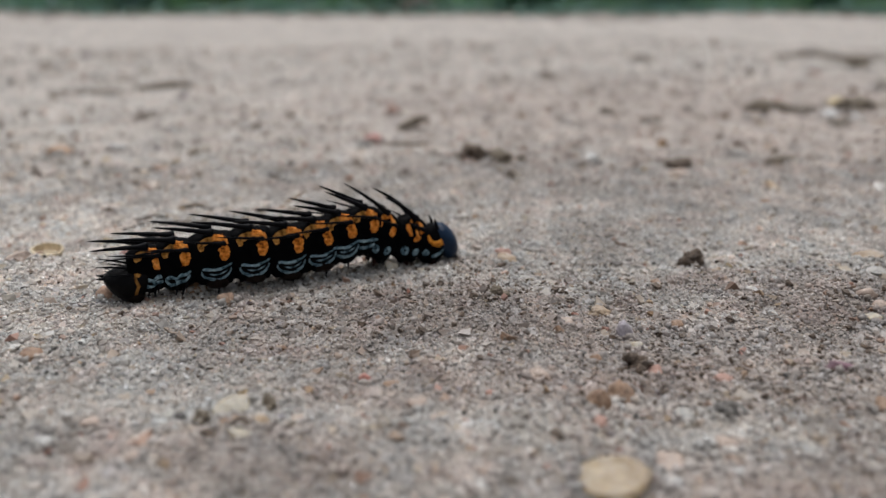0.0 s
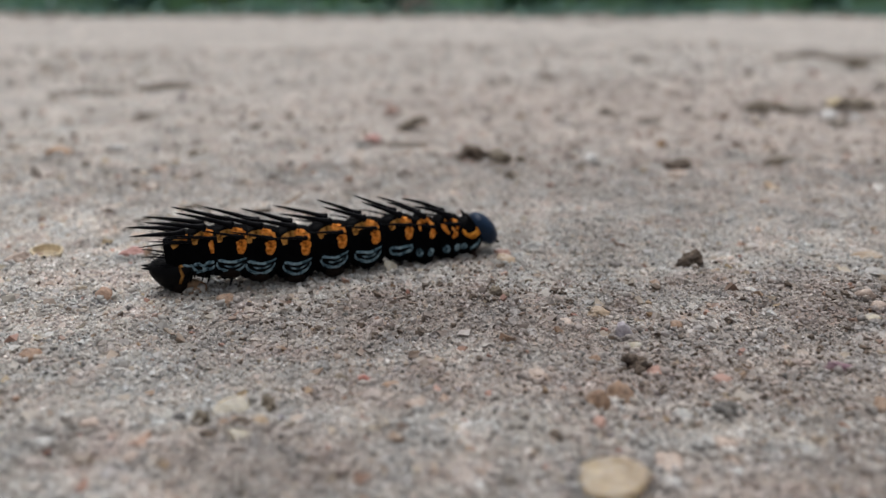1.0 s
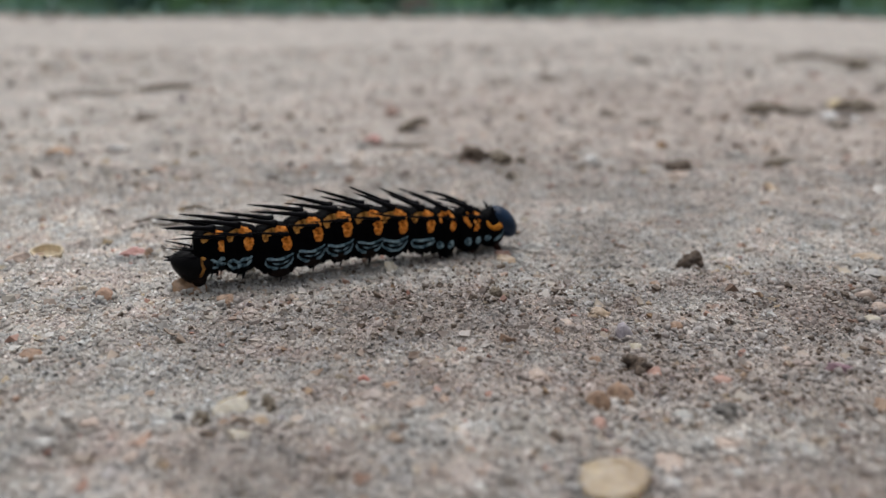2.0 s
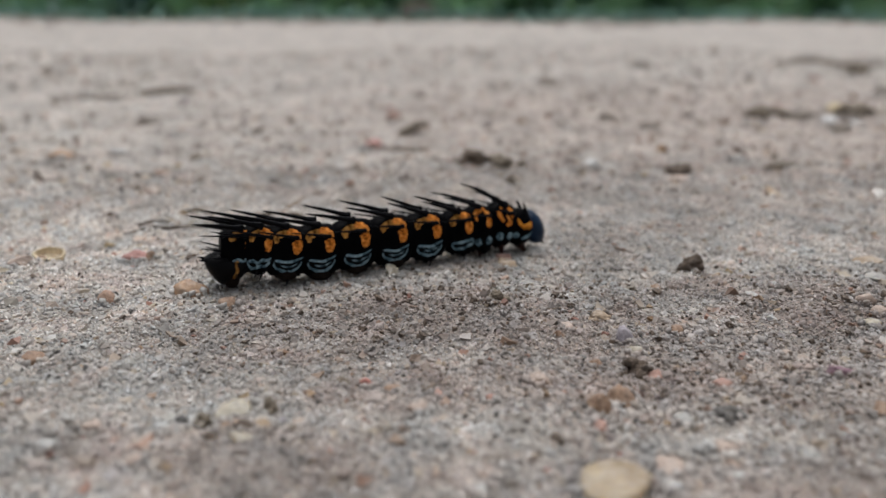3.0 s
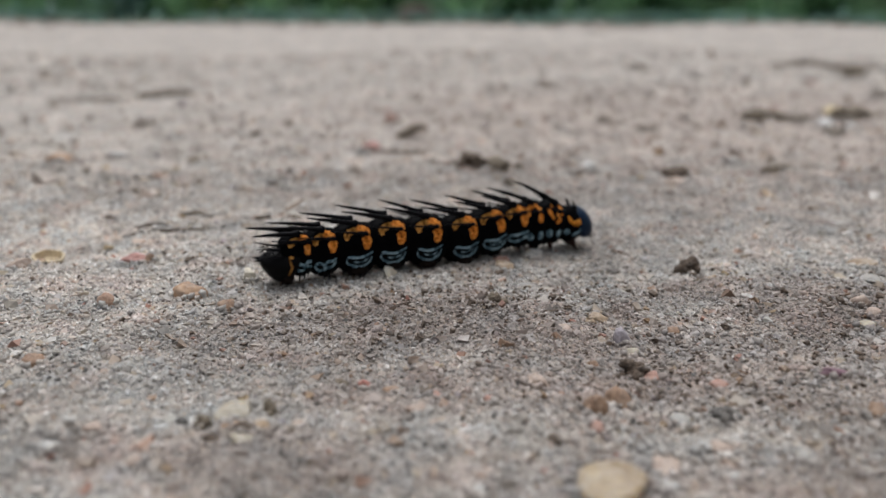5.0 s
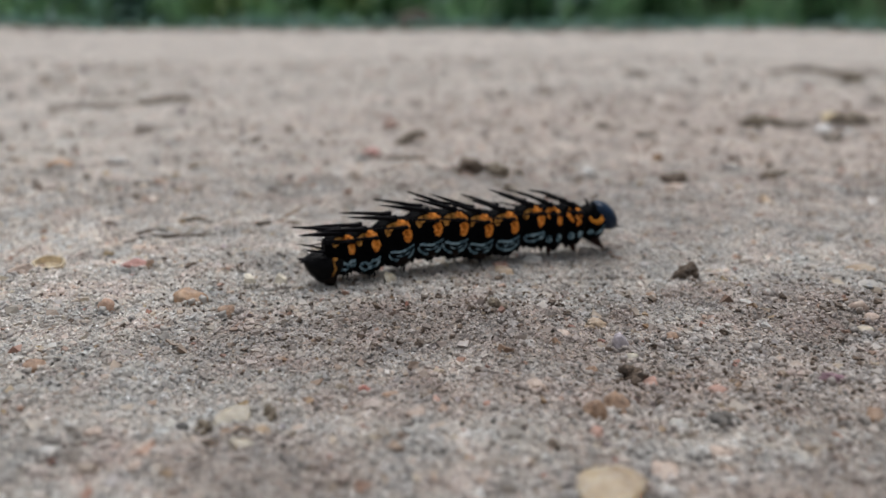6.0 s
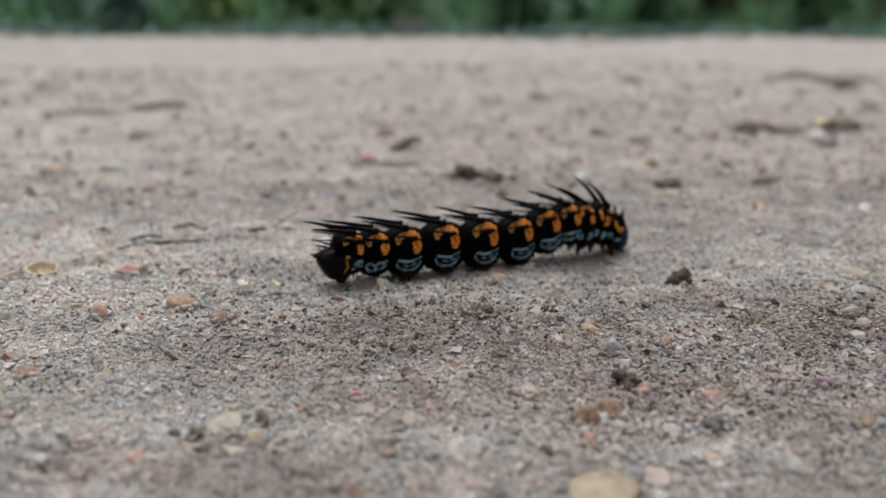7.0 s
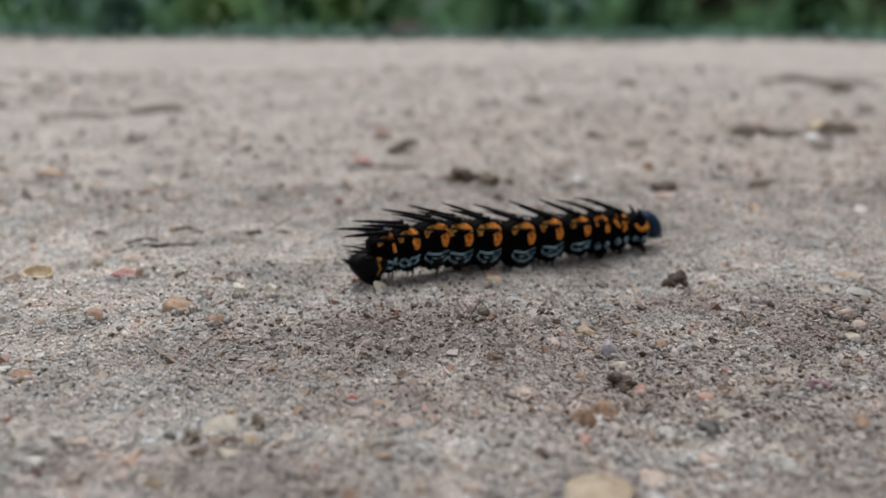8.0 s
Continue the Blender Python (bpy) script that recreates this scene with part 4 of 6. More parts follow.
stone(61.7, 159.3, 3.82, 3.25, 1.15, M_GREYQ, "grey stone half sunk in sand", 248, 13, 0.22, 6, "pebble", 0.38)
stone(-38.5, 152.7, 3.54, 3.01, 1.06, M_PEACH, "peach coloured stone on sand", 249, -6, 0.22, 6, "pebble", 0.38)
stone(-65.9, 187.3, 4.42, 3.76, 1.33, M_GREYQ, "grey stone half sunk in sand", 250, 9, 0.22, 6, "pebble", 0.38)
stone(-22.8, 138.8, 3.60, 3.06, 1.08, M_WHITE, "pale whitish stone on sand", 251, 16, 0.22, 6, "pebble", 0.38)
stone(-33.3, 100.6, 2.12, 1.80, 0.64, M_WHITE, "small white quartz flake on sand", 252, 39, 0.22, 6, "pebble", 0.38)
stone(48.5, 101.1, 2.57, 2.19, 0.77, M_PEACH, "peach coloured stone on sand", 253, 28, 0.22, 6, "pebble", 0.38)
stone(34.5, 112.2, 2.33, 1.98, 0.70, M_WHITE, "pale whitish stone on sand", 254, 7, 0.22, 6, "pebble", 0.38)
stone(61.2, 112.6, 2.91, 2.47, 0.87, M_GREYQ, "grey stone half sunk in sand", 255, -33, 0.22, 6, "pebble", 0.38)
husk(-50.8, 93.4, 4.0, 2.7, 1.45, M_HUSK, "pale yellow hollow seed husk lying on sand", 12)


# ---- the weeds along the edge of the sand ----
def blade(bm, root, way, up, length, width, droop, dice):
    """A pointed, folded, drooping leaf."""
    way, up = Vector(way).normalized(), Vector(up)
    side = way.cross(Vector((0, 0, 1))).normalized()
    rows = []
    n = 6
    for i in range(n + 1):
        f = i / n
        c = Vector(root) + way * length * f + Vector((0, 0, up.z * length * f - droop * length * f * f))
        w = width * math.sin(math.pi * (0.08 + 0.92 * f) ** 0.75) * 0.5 + width * 0.02
        rows.append([bm.verts.new(c - side * w + Vector((0, 0, w * 0.35))), bm.verts.new(c), bm.verts.new(c + side * w + Vector((0, 0, w * 0.35)))])
    for a, b in zip(rows, rows[1:]):
        bm.faces.new((a[0], a[1], b[1], b[0]))
        bm.faces.new((a[1], a[2], b[2], b[1]))


def weed(seed, tall, leaf_mat, label):
    dice = random.Random(seed)
    base = new("weed")
    leaves = bmesh.new()
    for s in range(5):
        a = dice.uniform(0, 6.28)
        lean = dice.uniform(0.15, 0.55)
        top = tall * dice.uniform(0.6, 1.0)
        pts = [(math.cos(a) * lean * top * f * f, math.sin(a) * lean * top * f * f, top * f - 0.01 * (f == 0)) for f in (0, 0.3, 0.6, 0.85, 1)]
        bm = bmesh.new()
        tube(bm, pts, [0.0035, 0.003, 0.0024, 0.0017, 0.0008], 6)
        part("stem", bm, M_STEM, base)
        for k in range(15):
            f = dice.uniform(0.03, 1.0)
            b = dice.uniform(0, 6.28)
            root = (math.cos(a) * lean * top * f * f, math.sin(a) * lean * top * f * f, top * f)
            blade(leaves, root, (math.cos(b), math.sin(b), 0), (0, 0, dice.uniform(0.0, 0.7)), dice.uniform(0.04, 0.09),
                  dice.uniform(0.014, 0.032), dice.uniform(0.2, 0.8), dice)
    part("leaves", leaves, leaf_mat, base)
    return tagged(base, label, "weed", "weeds along the edge of the sand")


def stump():
    """A small weathered stump among the weeds."""
    bm = bmesh.new()
    rings = []
    for z, r in ((-0.01, 0.044), (0.0, 0.040), (0.008, 0.034), (0.016, 0.030), (0.024, 0.028), (0.028, 0.022)):
        rings.append([Vector((math.cos(a) * r * (1 + 0.14 * noise.noise((math.cos(a) * 2, math.sin(a) * 2, z * 30))),
                              math.sin(a) * r * (1 + 0.14 * noise.noise((math.cos(a) * 2, math.sin(a) * 2, z * 30 + 5))),
                              z + 0.006 * noise.noise((math.cos(a), math.sin(a), 3)))) for a in (6.28318 * k / 36 for k in range(36))])
    lofted(bm, rings)
    ob = link_mesh("stump", bm, M_STUMP)
    ob.location = (-0.045, 1.37, height(-0.045, 1.37))
    tagged(ob, "small weathered brown stump among weeds", "stump")


def weeds():
    dice = random.Random(77)
    stump()
    kinds = [weed(1, 0.12, M_LEAF, "dark green broad-leaved weed at the edge of the sand"),
             weed(2, 0.15, M_LEAF, "dark green broad-leaved weed at the edge of the sand"),
             weed(3, 0.09, M_TEAL, "bluish green low weed at the edge of the sand"),
             weed(4, 0.13, M_DRY, "withered brown weed at the edge of the sand"),
             weed(5, 0.11, M_LIME, "light green young weed at the edge of the sand")]
    first = {}
    for row, (dist, step) in enumerate(((1.44, 0.15), (1.62, 0.15), (1.85, 0.15), (2.15, 0.15), (2.5, 0.15))):
        x = -1.5 - 0.1 * row
        while x < 1.6 + 0.1 * row:
            u = dice.uniform(0, 1)
            k = 3 if (x > 0.45 and u < 0.72) or u < 0.05 else (2 if u < 0.36 else (4 if x < 0.1 and u < 0.48 else (0 if u < 0.7 else 1)))
            m = pose(x + dice.uniform(-0.04, 0.04), dist + dice.uniform(-0.04, 0.05) + row * dice.uniform(-0.07, 0.10), 0, 0, 0, dice.uniform(0, 360))
            m.translation.z = height(m.translation.x, m.translation.y) - 0.002
            src = kinds[k]
            if k not in first:
                first[k] = src
                src.matrix_world = m
            else:
                copy_thing(src, m)
            x += step * dice.uniform(0.75, 1.25)
    bm = bmesh.new()
    for _ in range(6500):
        x, y = dice.uniform(-1.7, 1.8), 1.36 + abs(dice.gauss(0, 0.28))
        a = dice.uniform(0, 6.28)
        blade(bm, (x, y, height(x, y) - 0.002), (math.cos(a), math.sin(a), 0), (0, 0, dice.uniform(1.0, 2.6)),
              dice.uniform(0.02, 0.055), dice.uniform(0.003, 0.007), dice.uniform(0.2, 0.9), dice)
    low = bmesh.new()
    for _ in range(8200):
        x, y = dice.uniform(-1.6, 1.7), 1.31 + abs(dice.gauss(0, 0.13)) + 0.05 * math.sin(dice.uniform(-1, 1))
        a = dice.uniform(0, 6.28)
        blade(low, (x, y, height(x, y) - 0.001), (math.cos(a), math.sin(a), 0), (0, 0, dice.uniform(0.2, 1.0)),
              dice.uniform(0.012, 0.04), dice.uniform(0.004, 0.014), dice.uniform(0.1, 0.6), dice)
    tagged(link_mesh("creeping_weeds", low, M_TEAL), "bluish green creeping weeds along the edge of the sand", "weed", kind="stuff")
    dry = bmesh.new()
    for _ in range(2200):
        x, y = dice.uniform(-1.6, 1.7), 1.30 + dice.gauss(0, 0.09)
        a = dice.uniform(0, 6.28)
        blade(dry, (x, y, height(x, y) + 0.001), (math.cos(a), math.sin(a), 0), (0, 0, dice.uniform(0.0, 0.3)),
              dice.uniform(0.010, 0.03), dice.uniform(0.003, 0.010), dice.uniform(0.0, 0.2), dice)
    tagged(link_mesh("leaf_litter", dry, M_DRY), "dry brown leaf litter along the edge of the sand", "litter", kind="stuff")
    tagged(link_mesh("grass", bm, M_LEAF), "short dark green grass tufts at the edge of the sand", "grass", kind="stuff")


weeds()


# ---- the caterpillar ----
# Each ring of the body is a stiff piece: x forward, z up, millimetres.
class Ring:
    def __init__(self, half, radius, wide=1.0, tall=1.0, fold=1.0, taper=0.34, knob=0.12, drop=0.25):
        self.drop = drop
        self.half, self.radius, self.wide, self.tall, self.fold, self.taper, self.knob = half, radius, wide, tall, fold, taper, knob

    def skin(self, x, th, lift=0.0):
        """The point of the skin at x along the body and th degrees down from the back."""
        f = x / self.half
        a = abs(((th + 180) % 360) - 180)
        r = self.radius * (1 - self.taper * abs(f) ** 2.8)
        r *= 1 + self.fold * (0.15 * math.exp(-((a - 142) / 26) ** 2) * (1 - min(1, f * f)) - 0.045 * math.exp(-((a - 93) / 8) ** 2))
        r *= 1 + 0.012 * math.cos(f * 9.0)
        r *= 1 + self.knob * math.exp(-((a - 24) / 13) ** 2 - ((x + 0.15) / 0.75) ** 2)
        if a > 130:
            r *= 1 + self.fold * 0.13 * min(1, (a - 130) / 12) * noise.noise((x * 1.9 + self.radius * 40, th * 0.085, self.half * 9))
        if a > 150:
            r *= 1 - 0.08 * (a - 150) / 30
        r += lift
        q = radians(th)
        return Vector((x, -r * math.sin(q) * self.wide, r * math.cos(q) * self.tall - self.drop)) * MM

    def body(self):
        bm = bmesh.new()
        n = 48
        rings = []
        for i in range(23):
            f = -1 + 2 * i / 22
            f = math.copysign(abs(f) ** 0.9, f)
            rings.append([self.skin(f * self.half, 360 * k / n) for k in range(n)])
        for sgn, at in ((-1, 0), (1, 22)):
            c = Vector((sgn * self.half * 1.02 * MM, 0, -self.drop * MM))
            cap = [c + (p - c) * 0.72 for p in rings[at]]
            rings.insert(0 if sgn < 0 else len(rings), cap)
        lofted(bm, rings)
        return bm

    def ribbon(self, bm, marks, side, dome=0.025):
        """A slightly raised coloured band on the skin through marks of (x, th, half width)."""
        pts = [Vector((x, radians(th) * self.radius, w)) for x, th, w in marks]
        path = []
        for i in range(len(pts) - 1):
            p0, p1, p2, p3 = pts[max(i - 1, 0)], pts[i], pts[i + 1], pts[min(i + 2, len(pts) - 1)]
            for k in range(7):
                f = k / 7
                path.append(0.5 * ((2 * p1) + (p2 - p0) * f + (2 * p0 - 5 * p1 + 4 * p2 - p3) * f * f + (3 * p1 - p0 - 3 * p2 + p3) * f ** 3))
        path.append(pts[-1])
        rows = []
        n = len(path) - 1
        for i, p in enumerate(path):
            d = path[min(i + 1, n)] - path[max(i - 1, 0)]
            d = Vector((d.x, d.y)).normalized()
            e = min(1, math.sqrt(max(0.0, 1 - (1 - min(1, min(i, n - i) / 2.6)) ** 2)) + 0.05)
            wob = 1 + 0.05 * math.sin(i * 0.9 + p.x * 3) + 0.16 * noise.noise((p.x * 1.1, p.y * 1.1, self.radius * 31))
            row = []
            for k in range(-3, 4):
                q = k / 3
                w = max(p.z, 0.02) * e * wob * q * (1 + 0.34 * noise.noise((p.x * 1.3 + 7 * k, p.y * 1.3, self.radius * 9)) * (abs(k) == 3))
                x, s = p.x - d.y * w, p.y + d.x * w
                row.append(bm.verts.new(self.skin(x, side * math.degrees(s / self.radius), 0.02 + dome * (1 - q * q) * e - 0.03 * (abs(k) == 3))))
            rows.append(row)
        for a, b in zip(rows, rows[1:]):
            for k in range(6):
                bm.faces.new((a[k], a[k + 1], b[k + 1], b[k]))
        bmesh.ops.recalc_face_normals(bm, faces=bm.faces)


def spine(parent, root, way, length, r0, bend, seed, hairs=7, bulb=True, name="spine"):
    """A stiff tapering spine with fine side bristles on a small bulb."""
    dice = random.Random(seed)
    root, way = Vector(root), Vector(way).normalized()
    side = way.cross(Vector((0, 1, 0))).normalized()
    if side.z < 0:
        side = -side
    pts, rad = [], []
    n = 10
    for i in range(n + 1):
        f = i / n
        pts.append(root + (way * length * f - side * bend * length * f * f) * MM)
        rad.append(r0 * MM * (1 - f) ** 0.62 * (1 + 0.08 * math.sin(i * 2.2)) + 0.012 * MM)
    bm = bmesh.new()
    if bulb:
        pts2 = [root - way * 0.5 * MM, root - way * 0.38 * MM, root - way * 0.15 * MM, root + way * 0.15 * MM]
        rad2 = [r0 * 0.3 * MM, r0 * 1.6 * MM, r0 * 1.75 * MM, r0 * 1.3 * MM]
        tube(bm, pts2 + pts[1:], rad2 + rad[1:], 8)
    else:
        tube(bm, pts, rad, 6)
    for k in range(hairs):
        f = dice.uniform(0.12, 0.9)
        i = int(f * n)
        p = pts[i].lerp(pts[i + 1], f * n - i)
        a = dice.uniform(0, 6.28)
        out = (side * math.cos(a) + way.cross(side) * math.sin(a) + way * 0.9).normalized()
        tube(bm, [p, p + out * 0.25 * MM, p + out * dice.uniform(0.4, 0.6) * MM], [0.028 * MM, 0.02 * MM, 0.006 * MM], 3)
    return part(name, bm, M_SPINE, parent)


def limb(parent, name, points, radii, mat, claws=0, seed=0, label=""):
    bm = bmesh.new()
    tube(bm, [Vector(p) * MM for p in points], [r * MM for r in radii], 10)
    dice = random.Random(seed)
    end = Vector(points[-1])
    for k in range(claws):
        a = 6.283 * k / claws
        p = end + Vector((math.cos(a), math.sin(a), 0.15)) * radii[-1] * 0.85
        tube(bm, [p * MM, (p + Vector((math.cos(a) * 0.18, math.sin(a) * 0.18, -0.12))) * MM], [0.06 * MM, 0.01 * MM], 4)
    return part(name, bm, mat, parent, label)


def marking(parent, ring, name, bands, mat, label=""):
    for side in (1, -1):
        bm = bmesh.new()
        for band in bands:
            ring.ribbon(bm, band, side)
        part(name, bm, mat, parent, label)


def eyelet(x, th, r, w):
    """A small closed loop of colour on the flank."""
    return [(x + r * math.cos(a), th + 22 * r * 1.05 * math.sin(a), w) for a in (0.785 * k for k in range(10))]


def body_ring(thing, name, ring):
    return part(name, ring.body(), M_BLACK, thing)


def crown_of_spines(seg, ring, seed, up, length, spread=1.0, thick=0.31, bend=0.04, lateral=5.0, low=True):
    """Three pairs of spines: beside the back, on the flank, and a short one above the feet."""
    for side in (1, -1):
        s = seed * 20 + (1 if side > 0 else 5)
        j = random.Random(s)
        spine(seg, ring.skin(-0.25, side * 24 * spread, 0.08), (-math.cos(radians(up)), -side * 0.10 + j.gauss(0, 0.03), math.sin(radians(up + j.gauss(0, 2)))),
              length * j.uniform(0.94, 1.05), thick, bend, s)
        if lateral:
            spine(seg, ring.skin(0.95, side * 50), (-1, -side * 0.34, 0.24 + j.gauss(0, 0.04)), lateral * j.uniform(0.95, 1.08), thick * 0.60, 0.02, s + 1, 3)
        if low:
            for x, th in ((0.75, 128), (0.3, 138), (-0.3, 133)) if seed in (7, 8) else ((0.2, 140),):
                spine(seg, ring.skin(x, side * th), (-0.35, -side * 0.5, -0.8), j.uniform(0.7, 1.15), 0.15, 0.0, s + 2, 0, False, "bristle")


def caterpillar():
    thing = tagged(new("caterpillar"), "black spiny caterpillar with orange and blue-grey markings crawling on sand", "caterpillar")
    seg, feet = {}, {}
    # abdomen
    for k in range(1, 9):
        r = (2.52, 2.62, 2.70, 2.74, 2.72, 2.64, 2.44, 2.16)[k - 1]
        half = 2.75 if 2 <= k <= 6 else (2.3 if k == 1 else 2.25)
        g = half / 2.75
        ring = Ring(half, r, 0.88, 1.12, 1.5, 0.24, drop=0.45)
        s = seg["A%d" % k] = body_ring(thing, "abdomen_ring", ring)
        j = random.Random(60 + k)
        v = [j.uniform(-1, 1) for i in range(8)]
        marking(s, ring, "orange_marking", [
            [(-0.25 * g, 39 + v[1], 0.30), (0.3 * g, 36, 0.42 + 0.05 * v[2]), (0.9 * g, 34, 0.50), (1.3 * g, 32, 0.44)],
            [(1.30 * g, 33, 0.3), (1.45 * g, 43, 0.22 + 0.06 * v[3]), (1.40 * g, 52, 0.26)],
            [(1.28 * g, 54, 0.36), (1.20 * g, 62, 0.50), (1.10 * g, 71, 0.54 + 0.05 * v[4]), (1.02 * g, 81 + v[5], 0.48), (0.96 * g, 89 + 2 * v[5], 0.30)],
            [(0.9 * g, 62, 0.2), (0.6 * g, 64, 0.2), (0.42 * g, 65, 0.10)]], M_ORANGE)
        marking(s, ring, "ochre_spot", [[(0.0 * g, 37, 0.30), (-0.5 * g, 40, 0.38), (-1.1 * g, 43, 0.42), (-1.30 * g, 48, 0.42), (-1.32 * g, 56, 0.36 + 0.06 * v[6]), (-1.28 * g, 61 + 3 * v[7], 0.26)]], M_OCHRE)
        if 2 <= k <= 6:
            bands = [[(-1.5 * g, 105, 0.09), (-1.05 * g, 105, 0.16), (-0.45 * g, 107 + v[1], 0.12), (0.25 * g, 107 + v[2], 0.17), (0.85 * g, 105, 0.13), (1.4 * g, 102, 0.11), (1.8 * g, 98, 0.08)],
                     [(-1.55 * g, 109, 0.07), (-1.58 * g, 116, 0.12), (-1.25 * g, 123, 0.15), (-0.6 * g, 127, 0.17), (0.1 * g, 128 + v[3], 0.13), (0.65 * g, 127 + v[4], 0.16), (1.15 * g, 123, 0.14), (1.48 * g, 116, 0.11), (1.62 * g, 107, 0.07)],
                     [(-0.9 * g, 115, 0.04), (-0.3 * g, 117, 0.08), (0.3 * g, 117 + v[6], 0.05), (0.9 * g, 114, 0.07), (1.2 * g, 111, 0.04)]]
        elif k == 1:
            bands = [[(-1.4, 107, 0.14), (-0.7, 109, 0.18), (0.1, 107, 0.14), (0.8, 107, 0.20), (1.4, 107, 0.16)],
                     [(-1.4, 108, 0.14), (-1.5, 115, 0.15), (-1.2, 123, 0.18), (-0.4, 124, 0.15), (0.4, 120, 0.18), (1.1, 119, 0.18), (1.45, 111, 0.13)]]
        else:
            o = 0.5 if k == 8 else 0.0
            bands = [[(-1.5 + o, 118, 0.12), (-0.9 + o, 112, 0.20), (-0.3 + o, 115, 0.13), (0.2 + o, 109, 0.20), (0.8 + o, 109, 0.15), (1.3 + o, 104, 0.12)],
                     [(-1.5 + o, 119, 0.13), (-1.1 + o, 129, 0.20), (-0.5 + o, 128, 0.13), (0.0 + o, 122, 0.2), (0.6 + o, 123, 0.16), (1.2 + o, 113, 0.12)], [(-0.5 + o, 116, 0.1), (-0.3 + o, 121, 0.14), (-0.2 + o, 126, 0.1)]]
        marking(s, ring, "blue_stripe", bands, M_BLUE)
        crown_of_spines(s, ring, k, (24, 24, 20, 18, 17, 15, 13, 9)[k - 1], (5.2, 5.6, 6.0, 6.1, 6.1, 6.1, 6.0, 5.6)[k - 1])
        if k >= 7:
            for side in (1, -1):
                spine(s, ring.skin(-0.7, side * 46), (-1, -side * 0.2, 0.12), 4.3, 0.13, 0.04, 900 + k + side, 4)
        if 3 <= k <= 6:
            for side in (1, -1):
                y = -side * 1.0
                foot = limb(s, "proleg", [(0.0, y * 0.4, -1.0), (0.0, y * 0.6, -1.9), (0.02, y * 0.85, -2.6), (0.05, y * 0.95, -3.2), (0.06, y * 1.0, -3.6), (0.06, y * 1.0, -3.85), (0.06, y * 1.0, -3.95)],
                            [0.9, 1.05, 1.25, 1.45, 1.4, 1.15, 0.6], M_LEG, 9, k)
                feet.setdefault("A%d" % k, []).append(foot)
    # thorax
    for name, ring in (("T3", Ring(2.05, 2.58, 0.88, 1.15, 1.3, drop=0.64)), ("T2", Ring(2.1, 2.48, 0.88, 1.14, 1.2, drop=0.66)), ("T1", Ring(1.9, 2.22, 0.92, 1.08, 0.8, 0.3, 0.05, 0.52))):
        s = seg[name] = body_ring(thing, "thorax_ring", ring)
        if name == "T3":
            marking(s, ring, "orange_marking", [[(-1.0, 42, 0.26), (-0.5, 36, 0.34), (0.1, 31, 0.36), (0.6, 29, 0.30)],
                                                [(0.5, 34, 0.30), (0.85, 44, 0.32), (0.9, 56, 0.30), (0.8, 68, 0.40), (0.6, 80, 0.28)], [(-0.75, 44, 0.2), (-0.8, 54, 0.16), (-0.7, 60, 0.08)]], M_ORANGE)
            marking(s, ring, "blue_spot", [eyelet(-0.85, 116, 0.28, 0.17), eyelet(0.65, 116, 0.30, 0.17)], M_BLUE)
            crown_of_spines(s, ring, 31, 28, 5.6, 1.0, 0.27, 0.12, 3.8, False)
        elif name == "T2":
            marking(s, ring, "orange_marking", [[(0.45, 34, 0.22), (0.85, 43, 0.32), (0.95, 56, 0.26), (0.85, 66, 0.16)], [(0.75, 70, 0.26), (0.5, 79, 0.38), (0.1, 86, 0.24)],
                                                [(-1.0, 44, 0.22), (-0.85, 54, 0.34), (-0.6, 66, 0.28), (-0.25, 76, 0.22)], [(-0.7, 38, 0.18), (-0.2, 34, 0.26), (0.3, 33, 0.16)],
                                                [(0.1, 58, 0.10), (0.3, 63, 0.18), (0.4, 70, 0.10)]], M_ORANGE)
            marking(s, ring, "blue_spot", [eyelet(-0.6, 116, 0.30, 0.18), eyelet(0.85, 115, 0.26, 0.17)], M_BLUE)
            crown_of_spines(s, ring, 32, 32, 5.3, 1.2, 0.34, 0.22, 3.2, False)
        else:
            marking(s, ring, "yellow_collar_marking", [[(-1.0, 56, 0.14), (-0.7, 70, 0.24), (-0.1, 79, 0.30), (0.55, 77, 0.38), (1.05, 66, 0.40), (1.3, 50, 0.38), (1.3, 34, 0.26)]], M_YELLOW)
            marking(s, ring, "blue_spot", [eyelet(-0.8, 113, 0.26, 0.2), [(0.0, 120, 0.16), (0.5, 116, 0.24), (1.0, 108, 0.24), (1.35, 98, 0.18), (1.45, 90, 0.1)]], M_BLUE)
            for side in (1, -1):
                spine(s, ring.skin(0.2, side * 22), (-0.55, -side * 0.25, 1.0), 1.25, 0.22, 0.1, 700 + side, 4, True, "horn")
        fore = {"T3": -0.45, "T2": 0.05, "T1": 0.8}[name]
        for side in (1, -1):
            y = -side
            foot = limb(s, "leg", [(0.1, y * 0.7, -1.6), (0.15 + fore * 0.5, y * 1.0, -2.4), (0.2 + fore, y * 1.1, -3.0), (0.35 + fore * 1.5, y * 1.1, -3.5), (0.62 + fore * 2, y * 1.05, -4.05)],
                 [0.85, 0.66, 0.46, 0.28, 0.05], M_SHIN, 0, 0)
            feet.setdefault(name, []).append(foot)
    # head: two shining lobes with a seam, feelers and jaws
    bm = bmesh.new()
    bmesh.ops.create_uvsphere(bm, u_segments=40, v_segments=28, radius=1.0)
